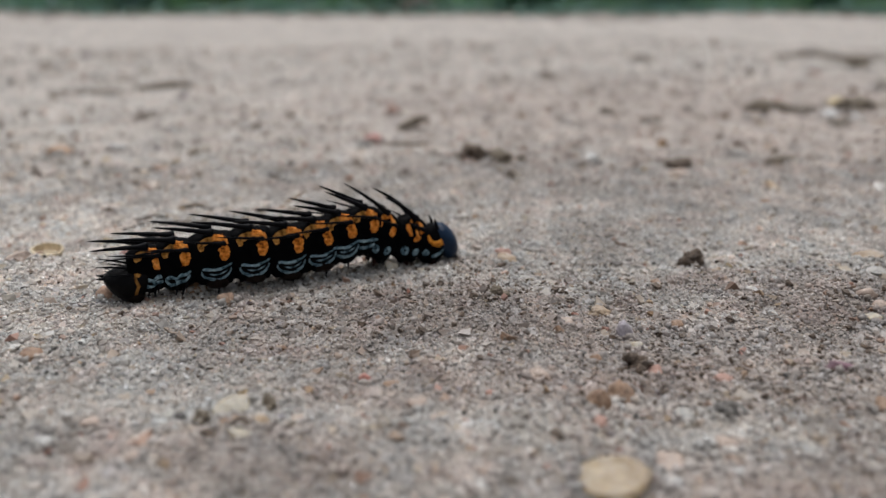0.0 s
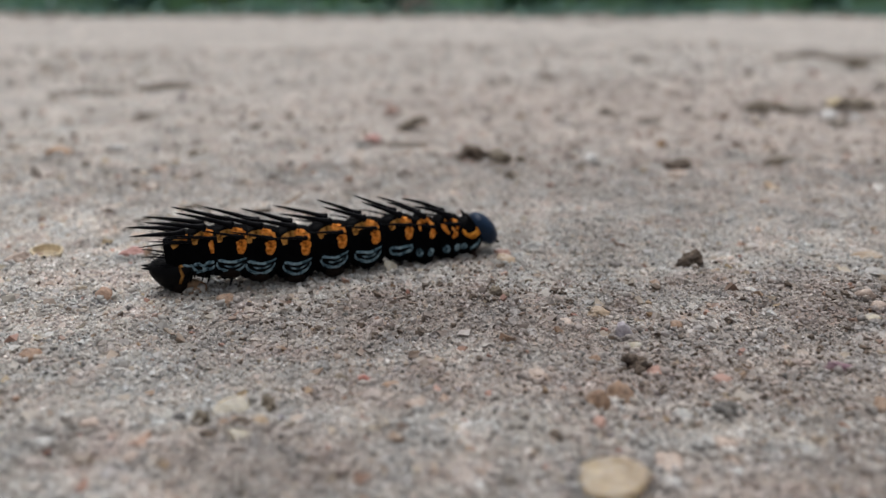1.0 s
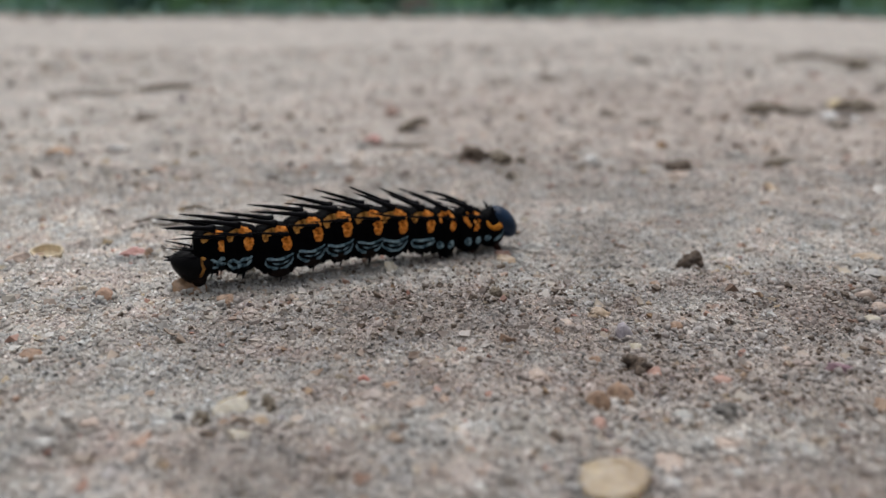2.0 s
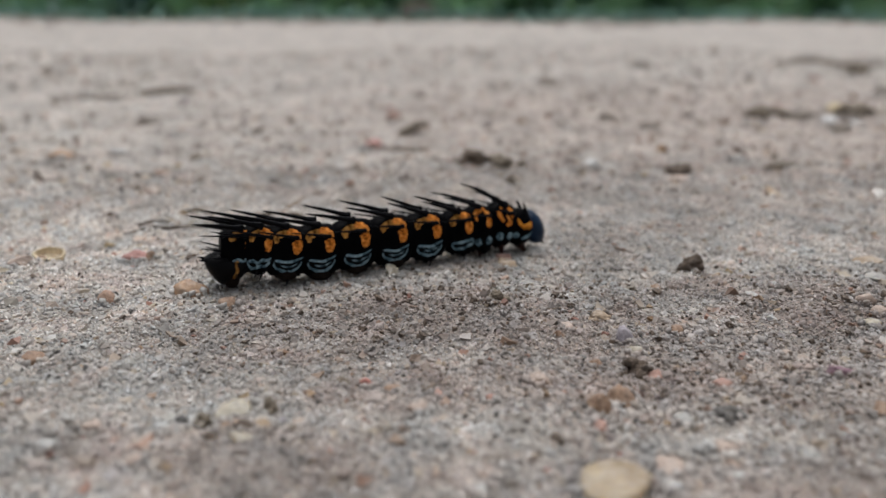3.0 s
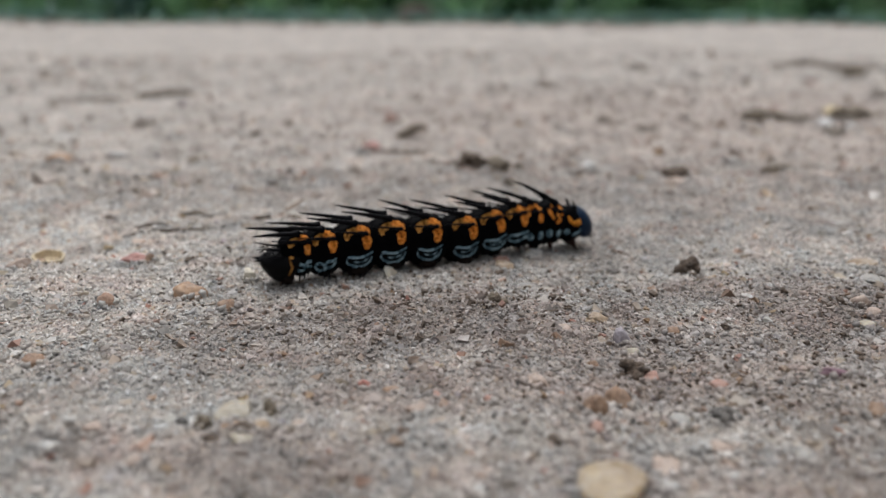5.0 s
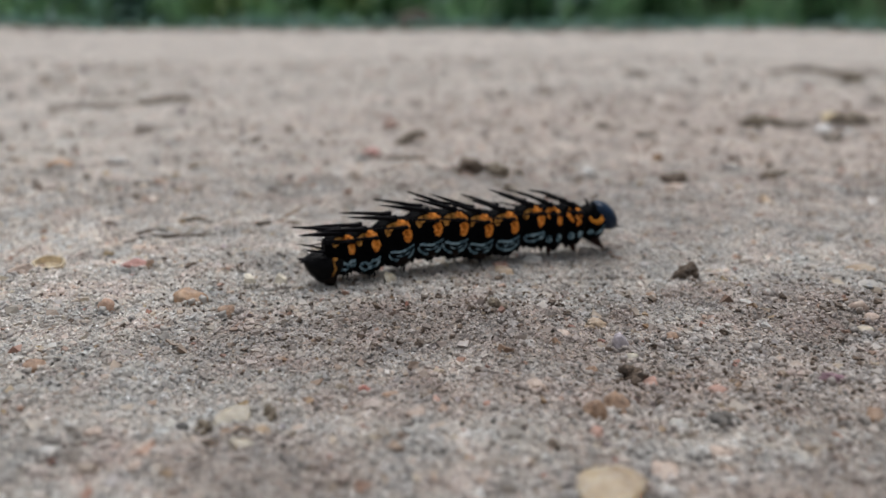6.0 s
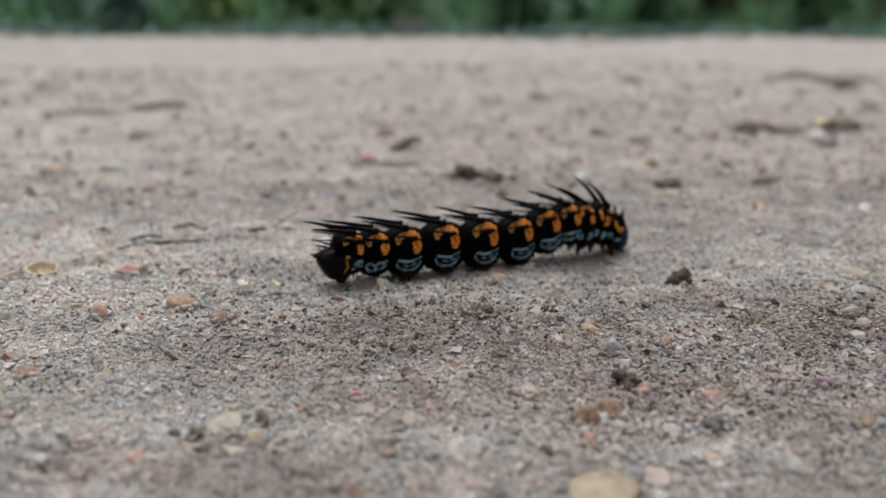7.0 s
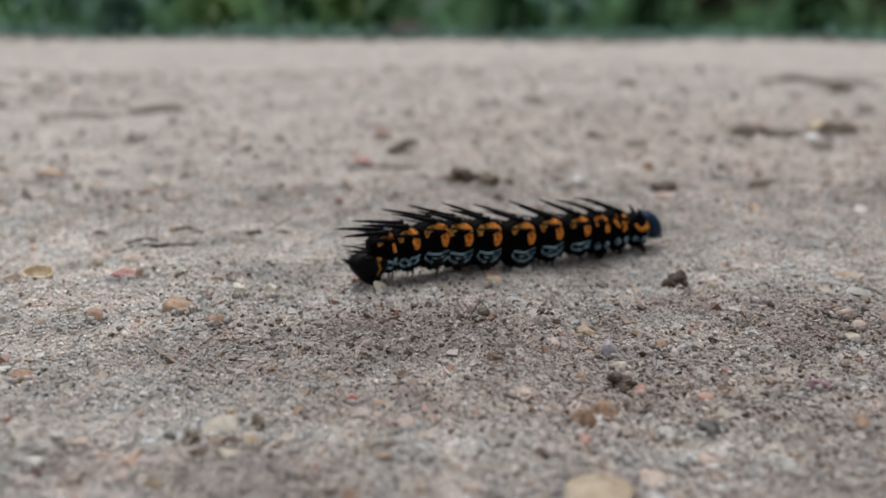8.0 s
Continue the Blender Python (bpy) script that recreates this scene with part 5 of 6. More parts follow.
    for v in bm.verts:
        p = v.co
        seam = math.exp(-(p.y / 0.10) ** 2) * max(0.0, p.z * 0.7 + p.x * 0.5)
        p *= 1 - 0.06 * seam
        q = Vector((p.x * 2.65 * (1 - 0.06 * max(0, -p.x)), p.y * 2.1, p.z * 1.5))
        v.co = (Matrix.Rotation(radians(47), 3, "Y") @ q + Vector((0.52, 0, -0.66))) * MM
    head = seg["head"] = part("head", bm, M_HEAD, thing, "smooth glossy blue-black head capsule")
    for side in (1, -1):
        limb(head, "feeler", [(2.1, -side * 0.75, -1.95), (2.5, -side * 0.85, -2.3), (2.8, -side * 0.9, -2.45)], [0.2, 0.15, 0.05], M_LEG)
        limb(head, "jaw", [(1.7, -side * 0.35, -1.95), (1.95, -side * 0.3, -2.45), (1.9, -side * 0.12, -2.7)], [0.36, 0.28, 0.08], M_LEG)
    # tail: a slanting black plate over the claspers, ringed in ochre
    bm = bmesh.new()
    rings = []
    for x, top, low, wide in ((2.4, 1.9, -1.2, 1.9), (1.7, 1.85, -1.9, 2.05), (1.0, 1.75, -2.3, 2.1), (0.4, 1.68, -2.5, 2.1), (-0.2, 1.6, -2.45, 2.05), (-0.7, 1.5, -2.1, 1.9),
                              (-1.2, 1.35, -1.55, 1.7), (-1.6, 1.15, -1.0, 1.4), (-1.9, 0.95, -0.5, 1.05), (-2.1, 0.75, 0.0, 0.6)):
        c, h = (top + low) / 2, (top - low) / 2
        rings.append([Vector((x, -wide * math.sin(6.28318 * k / 32), c + h * math.cos(6.28318 * k / 32))) * MM for k in range(32)])
    lofted(bm, rings)
    tail = seg["tail"] = part("tail_plate", bm, M_CAP, thing, "black slanting tail plate")
    bm = bmesh.new()
    prof = []
    for x, k in ((0.72, 0.98), (0.78, 1.01), (0.92, 1.02), (1.04, 1.01), (1.12, 0.98)):
        top, low, wide = 1.75, -2.33, 2.1
        c, h = (top + low) / 2, (top - low) / 2
        prof.append([Vector((x + 0.06 * math.sin(9 * a) + 0.35 * (math.sin(a) ** 2) - 0.5 * max(0, -math.cos(a)), -wide * k * math.sin(a), c + h * k * math.cos(a))) * MM for a in (6.28318 * j / 40 for j in range(40))])
    lofted(bm, prof)
    part("tail_ring", bm, M_RINGED, tail, "narrow ochre-brown ring")
    bm = bmesh.new()
    spot = Ring(2.2, 2.1, 1.0, 0.95, 0.0, 0.05, 0.0, 0.12)
    for side in (1, -1):
        spot.ribbon(bm, [(1.3, 34, 0.16), (1.5, 44, 0.34), (1.45, 54, 0.36), (1.2, 63, 0.2)], side)
    part("ochre_spot", bm, M_OCHRE, tail)
    for side in (1, -1):
        limb(tail, "clasper", [(0.8, -side * 0.9, -1.2), (0.8, -side * 1.0, -2.0), (0.75, -side * 1.0, -2.5)], [1.0, 0.85, 0.6], M_LEG, 8, 5)
        spine(tail, (-1.9 * MM, -side * 0.42 * MM, 0.6 * MM), (-1, -side * 0.25, 0.05), 0.95, 0.2, -0.1, 810 + side, 3, True, "horn")
        spine(tail, (0.4 * MM, -side * 0.9 * MM, 1.6 * MM), (-1, -side * 0.2, 0.3), 3.2, 0.14, 0.05, 830 + side, 5)
        for k in range(6):
            spine(tail, ((-1.4 + 0.45 * k) * MM, -side * (0.5 + 0.2 * (k % 3)) * MM, (1.2 + 0.1 * k) * MM), (-0.8, -side * 0.3, 0.7), 0.55, 0.05, 0.1, 870 + 9 * k + side, 2, False, "bristle")
        spine(tail, (0.3 * MM, -side * 1.6 * MM, 1.0 * MM), (-1, -side * 0.3, 0.25), 2.2, 0.1, 0.05, 850 + side, 4)
    return thing, seg, feet


CRAWLER, RINGS, FEET = caterpillar()
sand_fields()


# ---- what moves: the caterpillar crawls, wave after wave running forward through its rings ----
def piece(along, up, tilt):
    """Place of a ring on the caterpillar: millimetres ahead of its middle and above the sand, degrees of upward tilt."""
    return pose(along * MM, 0, up * MM, 0, -tilt, 0)


def motions():
    walk(CRAWLER, [
        (0, pose(-0.01635, 0.08605, 0, 0, 0, 21.51)),
        (0.5, pose(-0.01470, 0.08713, 0, 0, 0, 21.51)),
        (1, pose(-0.01308, 0.08830, 0, 0, 0, 21.51)),
        (1.5, pose(-0.01142, 0.08939, 0, 0, 0, 21.51)),
        (2, pose(-0.00962, 0.09010, 0, 0, 0, 21.51)),
        (4, pose(-0.00241, 0.09294, 0, 0, 0, 21.51)),
        (6, pose(0.00480, 0.09578, 0, 0, 0, 21.51)),
        (8, pose(0.01202, 0.09862, 0, 0, 0, 21.51)),
    ])
    walk(RINGS["tail"], [
        (0, piece(-19.91, 2.29, 1.8)),
        (0.5, piece(-20.19, 2.48, 0.6)),
        (1, piece(-19.08, 2.69, 1.4)),
        (1.5, piece(-19.9, 3.36, -2.8)),
        (1.7, piece(-20.45, 3.58, -3.2)),
        (2.25, piece(-20.81, 2.84, -0.5)),
        (2.8, piece(-22.27, 4.23, -8.7)),
        (3, piece(-21, 2.93, -4.6)),
        (3.5, piece(-19.95, 2.13, 5.5)),
        (4, piece(-21.07, 2.49, 1.6)),
        (4.5, piece(-22.62, 2.47, 0.3)),
        (4.7, piece(-23, 2.53, 1.1)),
        (5.25, piece(-21.31, 2.73, 1.5)),
        (5.8, piece(-20.2, 2.48, 11.9)),
        (6, piece(-20.98, 2.6, 0.5)),
        (6.5, piece(-22.48, 2.52, -2.2)),
        (7, piece(-22.49, 3.48, -4.4)),
        (7.5, piece(-20.98, 2.8, 0.7)),
        (8, piece(-21.82, 2.91, 2.4)),
    ])
    walk(RINGS["A8"], [
        (0, piece(-17.25, 3.97, 2.6)),
        (0.5, piece(-17.81, 4.16, 0.8)),
        (1, piece(-17.1, 4.9, 2)),
        (1.5, piece(-17.36, 5.2, -4)),
        (1.7, piece(-17.72, 5.66, -4.6)),
        (2.25, piece(-18.13, 4.45, -0.8)),
        (2.8, piece(-19.56, 5.51, -12.4)),
        (3, piece(-18.97, 5.11, -6.5)),
        (3.5, piece(-17.24, 4.22, 7.8)),
        (4, piece(-18.12, 3.98, 2.2)),
        (4.5, piece(-19.72, 3.8, 0.5)),
        (4.7, piece(-20.28, 3.61, 1.6)),
        (5.25, piece(-19, 4.41, 2.2)),
        (5.8, piece(-18.29, 4.22, 17)),
        (6, piece(-18.31, 4.23, 0.7)),
        (6.5, piece(-19.65, 3.97, -3.2)),
        (7, piece(-20.23, 4.83, -6.3)),
        (7.5, piece(-19.29, 4.87, 1)),
        (8, piece(-19.09, 4.77, 3.4)),
    ])
    walk(RINGS["A7"], [
        (0, piece(-14.39, 4.11, 2.3)),
        (0.5, piece(-15.48, 4.21, -0)),
        (1, piece(-15.03, 5.02, -2.5)),
        (1.5, piece(-14.48, 4.95, -0.2)),
        (1.7, piece(-14.81, 5.42, -4)),
        (2.25, piece(-15.49, 4.41, -0.8)),
        (2.8, piece(-17.29, 4.98, -9.6)),
        (3, piece(-16.86, 4.88, -7.5)),
        (3.5, piece(-14.94, 4.42, 5.5)),
        (4, piece(-15.14, 4.1, 2.1)),
        (4.5, piece(-16.87, 3.81, 1.6)),
        (4.7, piece(-17.32, 3.69, 1.8)),
        (5.25, piece(-16.38, 4.51, 1.9)),
        (5.8, piece(-16.03, 4.98, 11.9)),
        (6, piece(-15.31, 4.2, 5.8)),
        (6.5, piece(-16.47, 3.76, -0.1)),
        (7, piece(-17.3, 4.47, -3.8)),
        (7.5, piece(-16.99, 4.93, -1.1)),
        (8, piece(-16.46, 4.95, 1.6)),
    ])
    walk(RINGS["A6"], [
        (0, piece(-10.4, 4.31, 1.3)),
        (0.5, piece(-11.97, 4.19, -1.2)),
        (1, piece(-12.23, 4.8, -6.3)),
        (1.5, piece(-10.89, 5.16, 0.7)),
        (1.7, piece(-10.65, 4.86, 0.5)),
        (2.25, piece(-11.73, 4.25, 0.8)),
        (2.8, piece(-13.84, 4.4, -5)),
        (3, piece(-13.83, 4.31, -5.5)),
        (3.5, piece(-11.92, 4.59, 1.2)),
        (4, piece(-11.14, 4.04, 4.8)),
        (4.5, piece(-12.47, 4.05, 1.3)),
        (4.7, piece(-12.97, 3.86, 1.4)),
        (5.25, piece(-12.76, 4.67, 0.5)),
        (5.8, piece(-12.66, 5.72, 3.8)),
        (6, piece(-11.42, 5, 6.3)),
        (6.5, piece(-11.72, 3.98, 1.5)),
        (7, piece(-13.31, 4.27, -1.4)),
        (7.5, piece(-13.85, 4.8, -2.7)),
        (8, piece(-12.84, 5.11, -1.6)),
    ])
    walk(RINGS["A5"], [
        (0, piece(-6.21, 4.35, 0.6)),
        (0.5, piece(-7.96, 4.08, -1.7)),
        (1, piece(-9.02, 4.27, -6.3)),
        (1.5, piece(-7.79, 5.34, -2.6)),
        (1.7, piece(-7, 5.34, 3.6)),
        (2.25, piece(-7.67, 4.45, 2.2)),
        (2.8, piece(-9.43, 4.05, -0.2)),
        (3, piece(-9.96, 4, -1.4)),
        (3.5, piece(-8.79, 4.62, -4.1)),
        (4, piece(-6.99, 4.64, 6.9)),
        (4.5, piece(-7.67, 4.11, 0.5)),
        (4.7, piece(-8.21, 4.02, -0.1)),
        (5.25, piece(-8.58, 4.73, -2)),
        (5.8, piece(-8.89, 5.78, -5.4)),
        (6, piece(-7.46, 5.5, 1)),
        (6.5, piece(-6.6, 4.01, 3.2)),
        (7, piece(-8.15, 4.34, -0.5)),
        (7.5, piece(-9.72, 4.57, -3.2)),
        (8, piece(-9.6, 4.81, -4.2)),
    ])
    walk(RINGS["A4"], [
        (0, piece(-2.13, 4.19, 3.1)),
        (0.5, piece(-3.42, 3.81, -0.7)),
        (1, piece(-4.98, 3.72, -2.3)),
        (1.5, piece(-4.86, 4.94, -5.3)),
        (1.7, piece(-4.01, 5.7, 0.3)),
        (2.25, piece(-3.66, 4.73, 1.2)),
        (2.8, piece(-4.79, 4.55, 1.1)),
        (3, piece(-5.57, 4.16, 0.8)),
        (3.5, piece(-5.36, 4.28, -6.1)),
        (4, piece(-3.4, 5.37, 3.6)),
        (4.5, piece(-2.79, 3.94, 2.4)),
        (4.7, piece(-3.21, 3.87, -0.4)),
        (5.25, piece(-4.19, 4.35, -2.6)),
        (5.8, piece(-5.56, 5.09, -9.2)),
        (6, piece(-3.97, 5.3, -4.2)),
        (6.5, piece(-1.88, 4.3, 6.1)),
        (7, piece(-2.68, 4.15, 0.9)),
        (7.5, piece(-4.51, 4.21, -2.1)),
        (8, piece(-5.53, 4.5, -4)),
    ])
    walk(RINGS["A3"], [
        (0, piece(1.43, 4.54, 7.2)),
        (0.5, piece(1.03, 3.9, 1.1)),
        (1, piece(-0.59, 3.92, 0.8)),
        (1.5, piece(-1.62, 4.55, -3.8)),
        (1.7, piece(-0.86, 5.43, -4)),
        (2.25, piece(0.25, 4.67, -0.7)),
        (2.8, piece(-0.1, 4.32, 0.5)),
        (3, piece(-0.79, 4.23, 0.6)),
        (3.5, piece(-1.57, 4, -3.9)),
        (4, piece(-0.04, 5.3, -2.2)),
        (4.5, piece(1.52, 4.24, 5.8)),
        (4.7, piece(1.54, 3.63, 2.9)),
        (5.25, piece(0.35, 4.02, 0.4)),
        (5.8, piece(-1.63, 4.11, -4.4)),
        (6, piece(-0.44, 4.71, -2.9)),
        (6.5, piece(2, 4.92, 7.7)),
        (7, piece(2.53, 4.14, 4.9)),
        (7.5, piece(0.74, 4.05, -0.2)),
        (8, piece(-0.47, 4.02, -1.6)),
    ])
    walk(RINGS["A2"], [
        (0, piece(4.27, 5.13, 5.7)),
        (0.5, piece(5.17, 4.01, 1.5)),
        (1, piece(3.58, 4, 0.3)),
        (1.5, piece(2.1, 4.5, -1.9)),
        (1.7, piece(2.35, 5.22, -5.3)),
        (2.25, piece(4.06, 4.61, -1.6)),
        (2.8, piece(4.42, 4.47, 0.9)),
        (3, piece(3.7, 4.22, 1.2)),
        (3.5, piece(2.7, 3.89, -0.4)),
        (4, piece(3.39, 5.07, -4.8)),
        (4.5, piece(5.04, 4.93, 5.4)),
        (4.7, piece(5.45, 4.18, 6.2)),
        (5.25, piece(4.58, 4.35, 3.7)),
        (5.8, piece(2.93, 4.25, 2.4)),
        (6, piece(3.36, 4.69, 1.6)),
        (6.5, piece(5.37, 5.5, 3.8)),
        (7, piece(6.74, 4.9, 7.6)),
        (7.5, piece(5.31, 4.22, 0.9)),
        (8, piece(3.89, 4.19, 0.4)),
    ])
    walk(RINGS["A1"], [
        (0, piece(7.12, 5.58, -3.5)),
        (0.5, piece(8.94, 4.2, 0.1)),
        (1, piece(8, 4.04, -1.3)),
        (1.5, piece(6.53, 4.33, -1.6)),
        (1.7, piece(6.51, 4.77, -4.9)),
        (2.25, piece(8, 4.45, -1.3)),
        (2.8, piece(8.75, 4.52, 1.4)),
        (3, piece(8.28, 4.22, 4.2)),
        (3.5, piece(7.31, 3.77, 4.5)),
        (4, piece(7.31, 4.56, -2.5)),
        (4.5, piece(8.18, 5.1, 1.4)),
        (4.7, piece(8.86, 4.63, 4.9)),
        (5.25, piece(8.59, 4.63, 4.6)),
        (5.8, piece(7.22, 4.66, 4.5)),
        (6, piece(7.43, 5.14, 2.5)),
        (6.5, piece(8.52, 5.73, -3.8)),
        (7, piece(10.22, 5.49, 4.7)),
        (7.5, piece(9.93, 4.2, 2)),
        (8, piece(8.49, 4.17, 1.6)),
    ])
    walk(RINGS["T3"], [
        (0, piece(9.43, 4.76, -15.5)),
        (0.5, piece(11.72, 3.95, -8.5)),
        (1, piece(11.16, 3.6, -2.8)),
        (1.5, piece(9.91, 4.07, -2.3)),
        (1.7, piece(9.72, 4.31, -5.3)),
        (2.25, piece(10.86, 4.23, -2.7)),
        (2.8, piece(11.52, 4.5, -3)),
        (3, piece(11.13, 4.58, 4.1)),
        (3.5, piece(10.21, 4.1, 9.2)),
        (4, piece(10.16, 4.39, 2.2)),
        (4.5, piece(10.75, 4.91, -4.6)),
        (4.7, piece(11.35, 4.68, -0.6)),
        (5.25, piece(11.25, 4.73, 3.1)),
        (5.8, piece(10.24, 4.72, 3.6)),
        (6, piece(10.37, 4.91, 0.9)),
        (6.5, piece(10.8, 4.94, -15.4)),
        (7, piece(12.59, 5.39, -6.5)),
        (7.5, piece(12.94, 4.17, 3.2)),
        (8, piece(11.91, 4.1, 2.5)),
    ])
    walk(RINGS["T2"], [
        (0, piece(12.95, 4.05, -18)),
        (0.5, piece(15.17, 3.79, -21.3)),
        (1, piece(14.47, 3.65, -0.6)),
        (1.5, piece(13.35, 4, -1.3)),
        (1.7, piece(13.29, 4.22, -0.3)),
        (2.25, piece(14.23, 4.26, -6.4)),
        (2.8, piece(14.46, 4.53, -17.6)),
        (3, piece(14.27, 4.87, -6.2)),
        (3.5, piece(13.54, 4.78, 9.9)),
        (4, piece(13.53, 4.69, 5.4)),
        (4.5, piece(13.88, 4.71, -8.8)),
        (4.7, piece(14.23, 4.52, -11.8)),
        (5.25, piece(14.33, 4.93, -2.6)),
        (5.8, piece(13.78, 4.87, 2.6)),
        (6, piece(13.57, 4.95, 0.6)),
        (6.5, piece(13.56, 4.75, -13)),
        (7, piece(15.31, 5.27, -25.1)),
        (7.5, piece(15.93, 4.49, 2)),
        (8, piece(15.03, 4.4, 1.7)),
    ])
    walk(RINGS["T1"], [
        (0, piece(15.73, 2.88, -16.1)),
        (0.5, piece(17.39, 2.61, -24.9)),
        (1, piece(17.17, 3.15, -3.2)),
        (1.5, piece(16.31, 3.89, -1.4)),
        (1.7, piece(16.49, 4, -0.1)),
        (2.25, piece(16.9, 3.6, -9.8)),
        (2.8, piece(17.09, 3.29, -23.9)),
        (3, piece(17.03, 4.04, -14.1)),
        (3.5, piece(16.84, 4.87, 6.9)),
        (4, piece(16.48, 4.61, 4.3)),
        (4.5, piece(16.62, 4, -8.2)),
        (4.7, piece(17.08, 3.79, -12.3)),
        (5.25, piece(17.33, 4.33, -8.2)),
        (5.8, piece(17.27, 4.75, 1.9)),
        (6, piece(16.99, 4.61, -0.6)),
        (6.5, piece(16.36, 3.35, -14.4)),
        (7, piece(17.9, 3.91, -30.1)),
        (7.5, piece(19.27, 4.15, -3.6)),
        (8, piece(18.5, 3.88, -3.7)),
    ])
    walk(RINGS["head"], [
        (0, piece(17.35, 3.3, -17.2)),
        (0.5, piece(18.85, 2.47, -30)),
        (1, piece(19.13, 4, -4.4)),
        (1.5, piece(18.06, 4.56, -1.7)),
        (1.7, piece(18.01, 4.91, -0.1)),
        (2.25, piece(18.59, 4.03, -12.4)),
        (2.8, piece(18.9, 2.81, -29.4)),
        (3, piece(18.74, 4.1, -18.5)),
        (3.5, piece(18.6, 5.98, 5.6)),
        (4, piece(18.42, 5.72, 3.8)),
        (4.5, piece(18.09, 4.73, -9.4)),
        (4.7, piece(18.86, 4.06, -14.4)),
        (5.25, piece(18.72, 4.8, -11)),
        (5.8, piece(18.7, 5.72, 1.7)),
        (6, piece(18.69, 5.56, -1.1)),
        (6.5, piece(18.21, 4.06, -17.1)),
        (7, piece(18.79, 3.56, -36.3)),
        (7.5, piece(20.71, 4.69, -6.1)),
        (8, piece(20.55, 4.6, -6.1)),
    ])
    for foot in FEET["A3"]:
        walk(foot, [
            (0, pose(0, 0, 0.35 * MM)),
            (0.5, pose(0, 0, 0.00 * MM)),
            (1, pose(0, 0, 0.00 * MM)),
            (1.5, pose(0, 0, 0.36 * MM)),
            (1.7, pose(0, 0, 0.75 * MM)),
            (2.25, pose(0, 0, 0.44 * MM)),
            (2.8, pose(0, 0, 0.21 * MM)),
            (3, pose(0, 0, 0.15 * MM)),
            (3.5, pose(0, 0, 0.00 * MM)),
            (4, pose(0, 0, 0.75 * MM)),
            (4.5, pose(0, 0, 0.16 * MM)),
            (4.7, pose(0, 0, 0.00 * MM)),
            (5.25, pose(0, 0, 0.01 * MM)),
            (5.8, pose(0, 0, 0.07 * MM)),
            (6, pose(0, 0, 0.46 * MM)),
            (6.5, pose(0, 0, 0.60 * MM)),
            (7, pose(0, 0, 0.09 * MM)),
            (7.5, pose(0, 0, 0.03 * MM)),
            (8, pose(0, 0, 0.01 * MM)),
        ])
    for foot in FEET["A4"]:
        walk(foot, [
            (0, pose(0, 0, 0.12 * MM)),
            (0.5, pose(0, 0, 0.00 * MM)),
            (1, pose(0, 0, 0.00 * MM)),
            (1.5, pose(0, 0, 0.61 * MM)),
            (1.7, pose(0, 0, 0.75 * MM)),
            (2.25, pose(0, 0, 0.47 * MM)),
            (2.8, pose(0, 0, 0.36 * MM)),
            (3, pose(0, 0, 0.10 * MM)),
            (3.5, pose(0, 0, 0.31 * MM)),
            (4, pose(0, 0, 0.75 * MM)),
            (4.5, pose(0, 0, 0.00 * MM)),
            (4.7, pose(0, 0, 0.00 * MM)),
            (5.25, pose(0, 0, 0.23 * MM)),
            (5.8, pose(0, 0, 0.71 * MM)),
            (6, pose(0, 0, 0.75 * MM)),
            (6.5, pose(0, 0, 0.19 * MM)),
            (7, pose(0, 0, 0.10 * MM)),
            (7.5, pose(0, 0, 0.14 * MM)),
            (8, pose(0, 0, 0.33 * MM)),
        ])
    for foot in FEET["A5"]:
        walk(foot, [
            (0, pose(0, 0, 0.23 * MM)),
            (0.5, pose(0, 0, 0.05 * MM)),
            (1, pose(0, 0, 0.18 * MM)),
            (1.5, pose(0, 0, 0.75 * MM)),
            (1.7, pose(0, 0, 0.75 * MM)),
            (2.25, pose(0, 0, 0.29 * MM)),
            (2.8, pose(0, 0, 0.03 * MM)),
            (3, pose(0, 0, 0.00 * MM)),
            (3.5, pose(0, 0, 0.66 * MM)),
            (4, pose(0, 0, 0.42 * MM)),
            (4.5, pose(0, 0, 0.07 * MM)),
            (4.7, pose(0, 0, 0.01 * MM)),
            (5.25, pose(0, 0, 0.47 * MM)),
            (5.8, pose(0, 0, 0.75 * MM)),
            (6, pose(0, 0, 0.75 * MM)),
            (6.5, pose(0, 0, 0.01 * MM)),
            (7, pose(0, 0, 0.22 * MM)),
            (7.5, pose(0, 0, 0.37 * MM)),
            (8, pose(0, 0, 0.53 * MM)),
        ])
    for foot in FEET["A6"]:
        walk(foot, [
            (0, pose(0, 0, 0.20 * MM)),
            (0.5, pose(0, 0, 0.12 * MM)),
            (1, pose(0, 0, 0.52 * MM)),
            (1.5, pose(0, 0, 0.75 * MM)),
            (1.7, pose(0, 0, 0.56 * MM)),
            (2.25, pose(0, 0, 0.16 * MM)),
            (2.8, pose(0, 0, 0.26 * MM)),
            (3, pose(0, 0, 0.20 * MM)),
            (3.5, pose(0, 0, 0.64 * MM)),
            (4, pose(0, 0, 0.03 * MM)),
            (4.5, pose(0, 0, 0.03 * MM)),
            (4.7, pose(0, 0, 0.00 * MM)),
            (5.25, pose(0, 0, 0.44 * MM)),
            (5.8, pose(0, 0, 0.75 * MM)),
            (6, pose(0, 0, 0.65 * MM)),
            (6.5, pose(0, 0, 0.00 * MM)),
            (7, pose(0, 0, 0.18 * MM)),
            (7.5, pose(0, 0, 0.52 * MM)),
            (8, pose(0, 0, 0.72 * MM)),
        ])
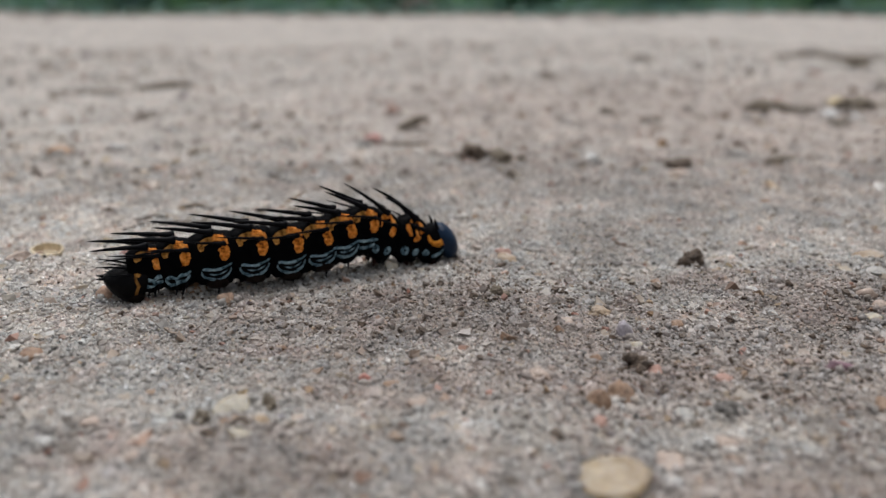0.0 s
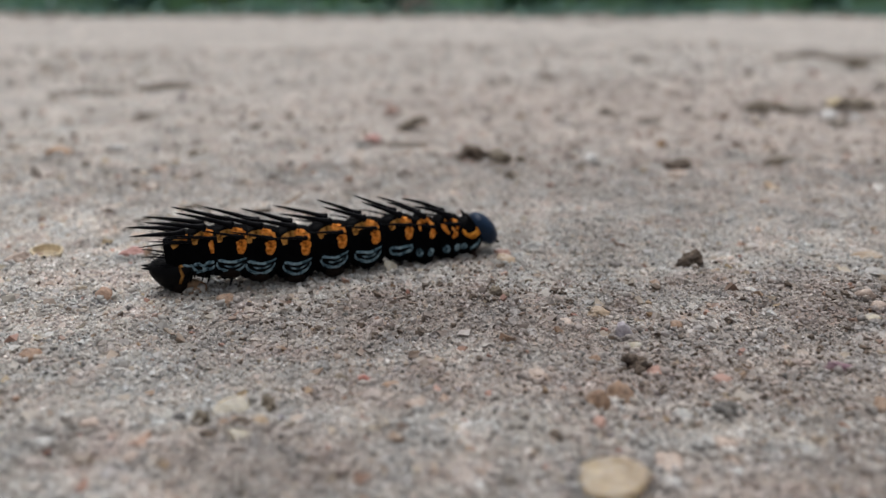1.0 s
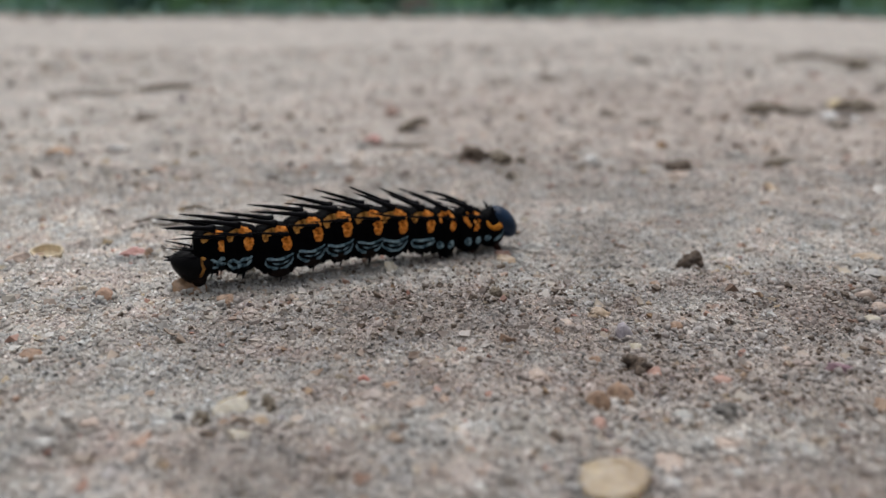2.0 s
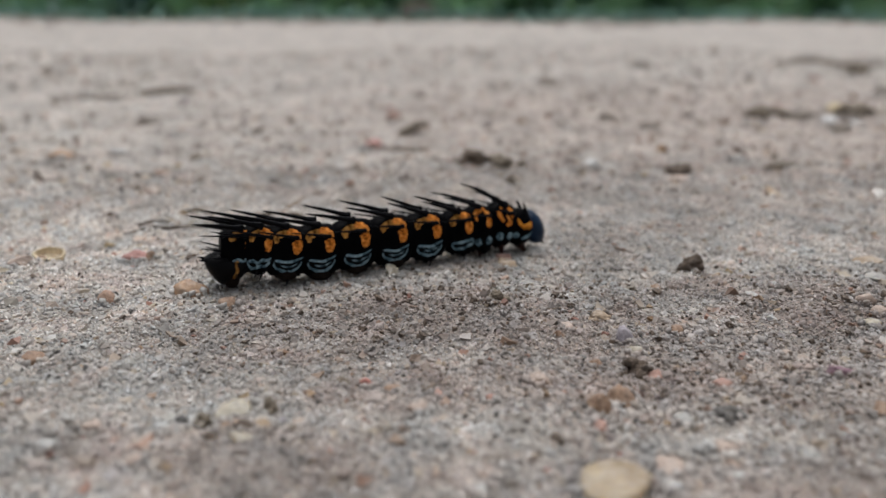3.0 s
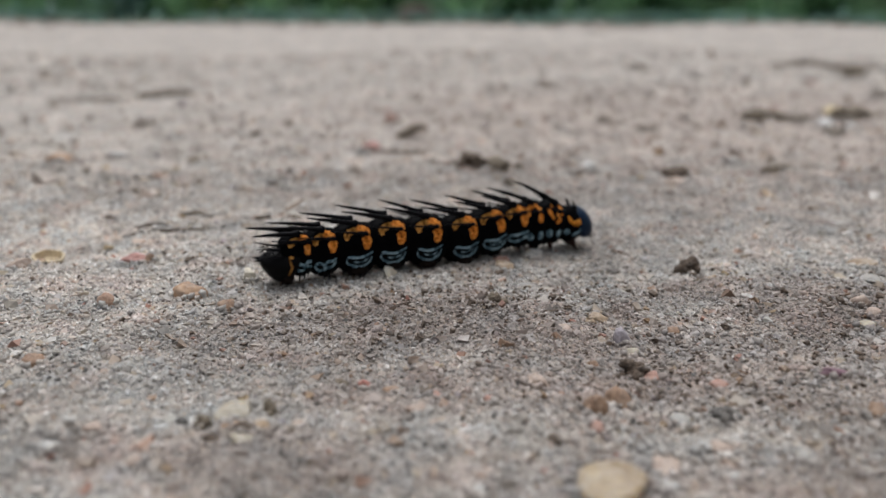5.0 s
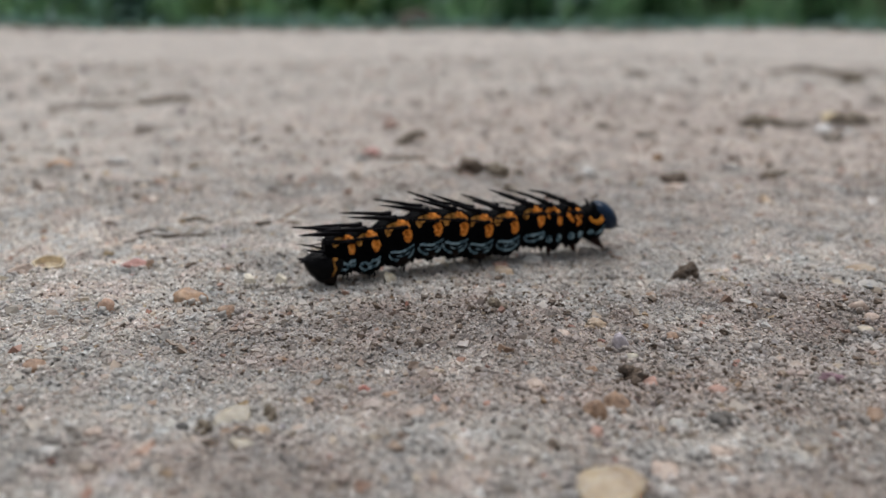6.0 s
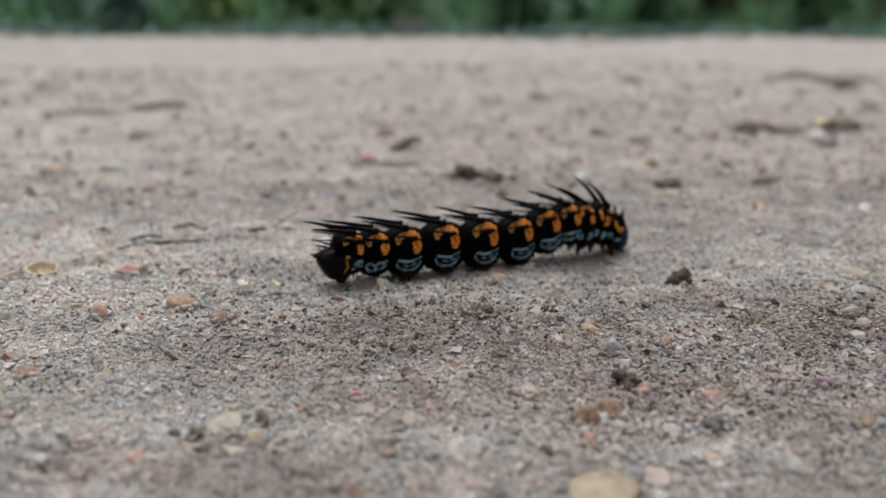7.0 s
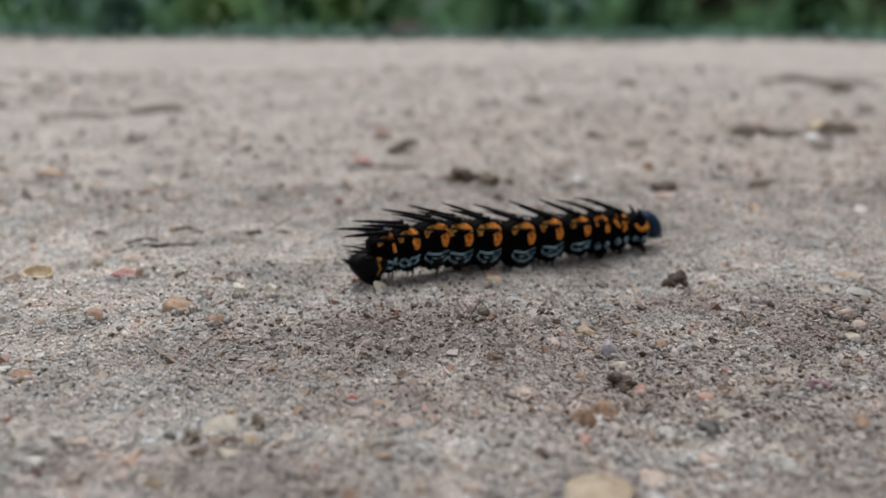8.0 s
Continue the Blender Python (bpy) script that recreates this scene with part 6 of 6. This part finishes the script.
    for foot in FEET["T1"]:
        walk(foot, [
            (0, pose(0, 0, 0.00 * MM)),
            (0.5, pose(0, 0, 0.00 * MM)),
            (1, pose(0, 0, 0.00 * MM)),
            (1.5, pose(0, 0, 0.00 * MM)),
            (1.7, pose(0, 0, 0.00 * MM)),
            (2.25, pose(0, 0, 0.00 * MM)),
            (2.8, pose(0, 0, 0.00 * MM)),
            (3, pose(0, 0, 0.00 * MM)),
            (3.5, pose(0, 0, -0.65 * MM)),
            (4, pose(0, 0, -0.41 * MM)),
            (4.5, pose(0, 0, 0.00 * MM)),
            (4.7, pose(0, 0, 0.00 * MM)),
            (5.25, pose(0, 0, -0.16 * MM)),
            (5.8, pose(0, 0, -0.54 * MM)),
            (6, pose(0, 0, -0.41 * MM)),
            (6.5, pose(0, 0, 0.00 * MM)),
            (7, pose(0, 0, 0.00 * MM)),
            (7.5, pose(0, 0, 0.00 * MM)),
            (8, pose(0, 0, 0.00 * MM)),
        ])
    for foot in FEET["T2"]:
        walk(foot, [
            (0, pose(0, 0, 0.00 * MM)),
            (0.5, pose(0, 0, 0.00 * MM)),
            (1, pose(0, 0, 0.00 * MM)),
            (1.5, pose(0, 0, 0.00 * MM)),
            (1.7, pose(0, 0, -0.06 * MM)),
            (2.25, pose(0, 0, -0.10 * MM)),
            (2.8, pose(0, 0, -0.34 * MM)),
            (3, pose(0, 0, -0.65 * MM)),
            (3.5, pose(0, 0, -0.57 * MM)),
            (4, pose(0, 0, -0.49 * MM)),
            (4.5, pose(0, 0, -0.50 * MM)),
            (4.7, pose(0, 0, -0.33 * MM)),
            (5.25, pose(0, 0, -0.70 * MM)),
            (5.8, pose(0, 0, -0.65 * MM)),
            (6, pose(0, 0, -0.72 * MM)),
            (6.5, pose(0, 0, -0.54 * MM)),
            (7, pose(0, 0, -0.90 * MM)),
            (7.5, pose(0, 0, -0.31 * MM)),
            (8, pose(0, 0, -0.23 * MM)),
        ])
    for foot in FEET["T3"]:
        walk(foot, [
            (0, pose(0, 0, -0.55 * MM)),
            (0.5, pose(0, 0, 0.00 * MM)),
            (1, pose(0, 0, 0.00 * MM)),
            (1.5, pose(0, 0, 0.00 * MM)),
            (1.7, pose(0, 0, -0.14 * MM)),
            (2.25, pose(0, 0, -0.07 * MM)),
            (2.8, pose(0, 0, -0.31 * MM)),
            (3, pose(0, 0, -0.39 * MM)),
            (3.5, pose(0, 0, 0.00 * MM)),
            (4, pose(0, 0, -0.22 * MM)),
            (4.5, pose(0, 0, -0.68 * MM)),
            (4.7, pose(0, 0, -0.48 * MM)),
            (5.25, pose(0, 0, -0.52 * MM)),
            (5.8, pose(0, 0, -0.51 * MM)),
            (6, pose(0, 0, -0.68 * MM)),
            (6.5, pose(0, 0, -0.71 * MM)),
            (7, pose(0, 0, -0.90 * MM)),
            (7.5, pose(0, 0, -0.02 * MM)),
            (8, pose(0, 0, 0.00 * MM)),
        ])


motions()
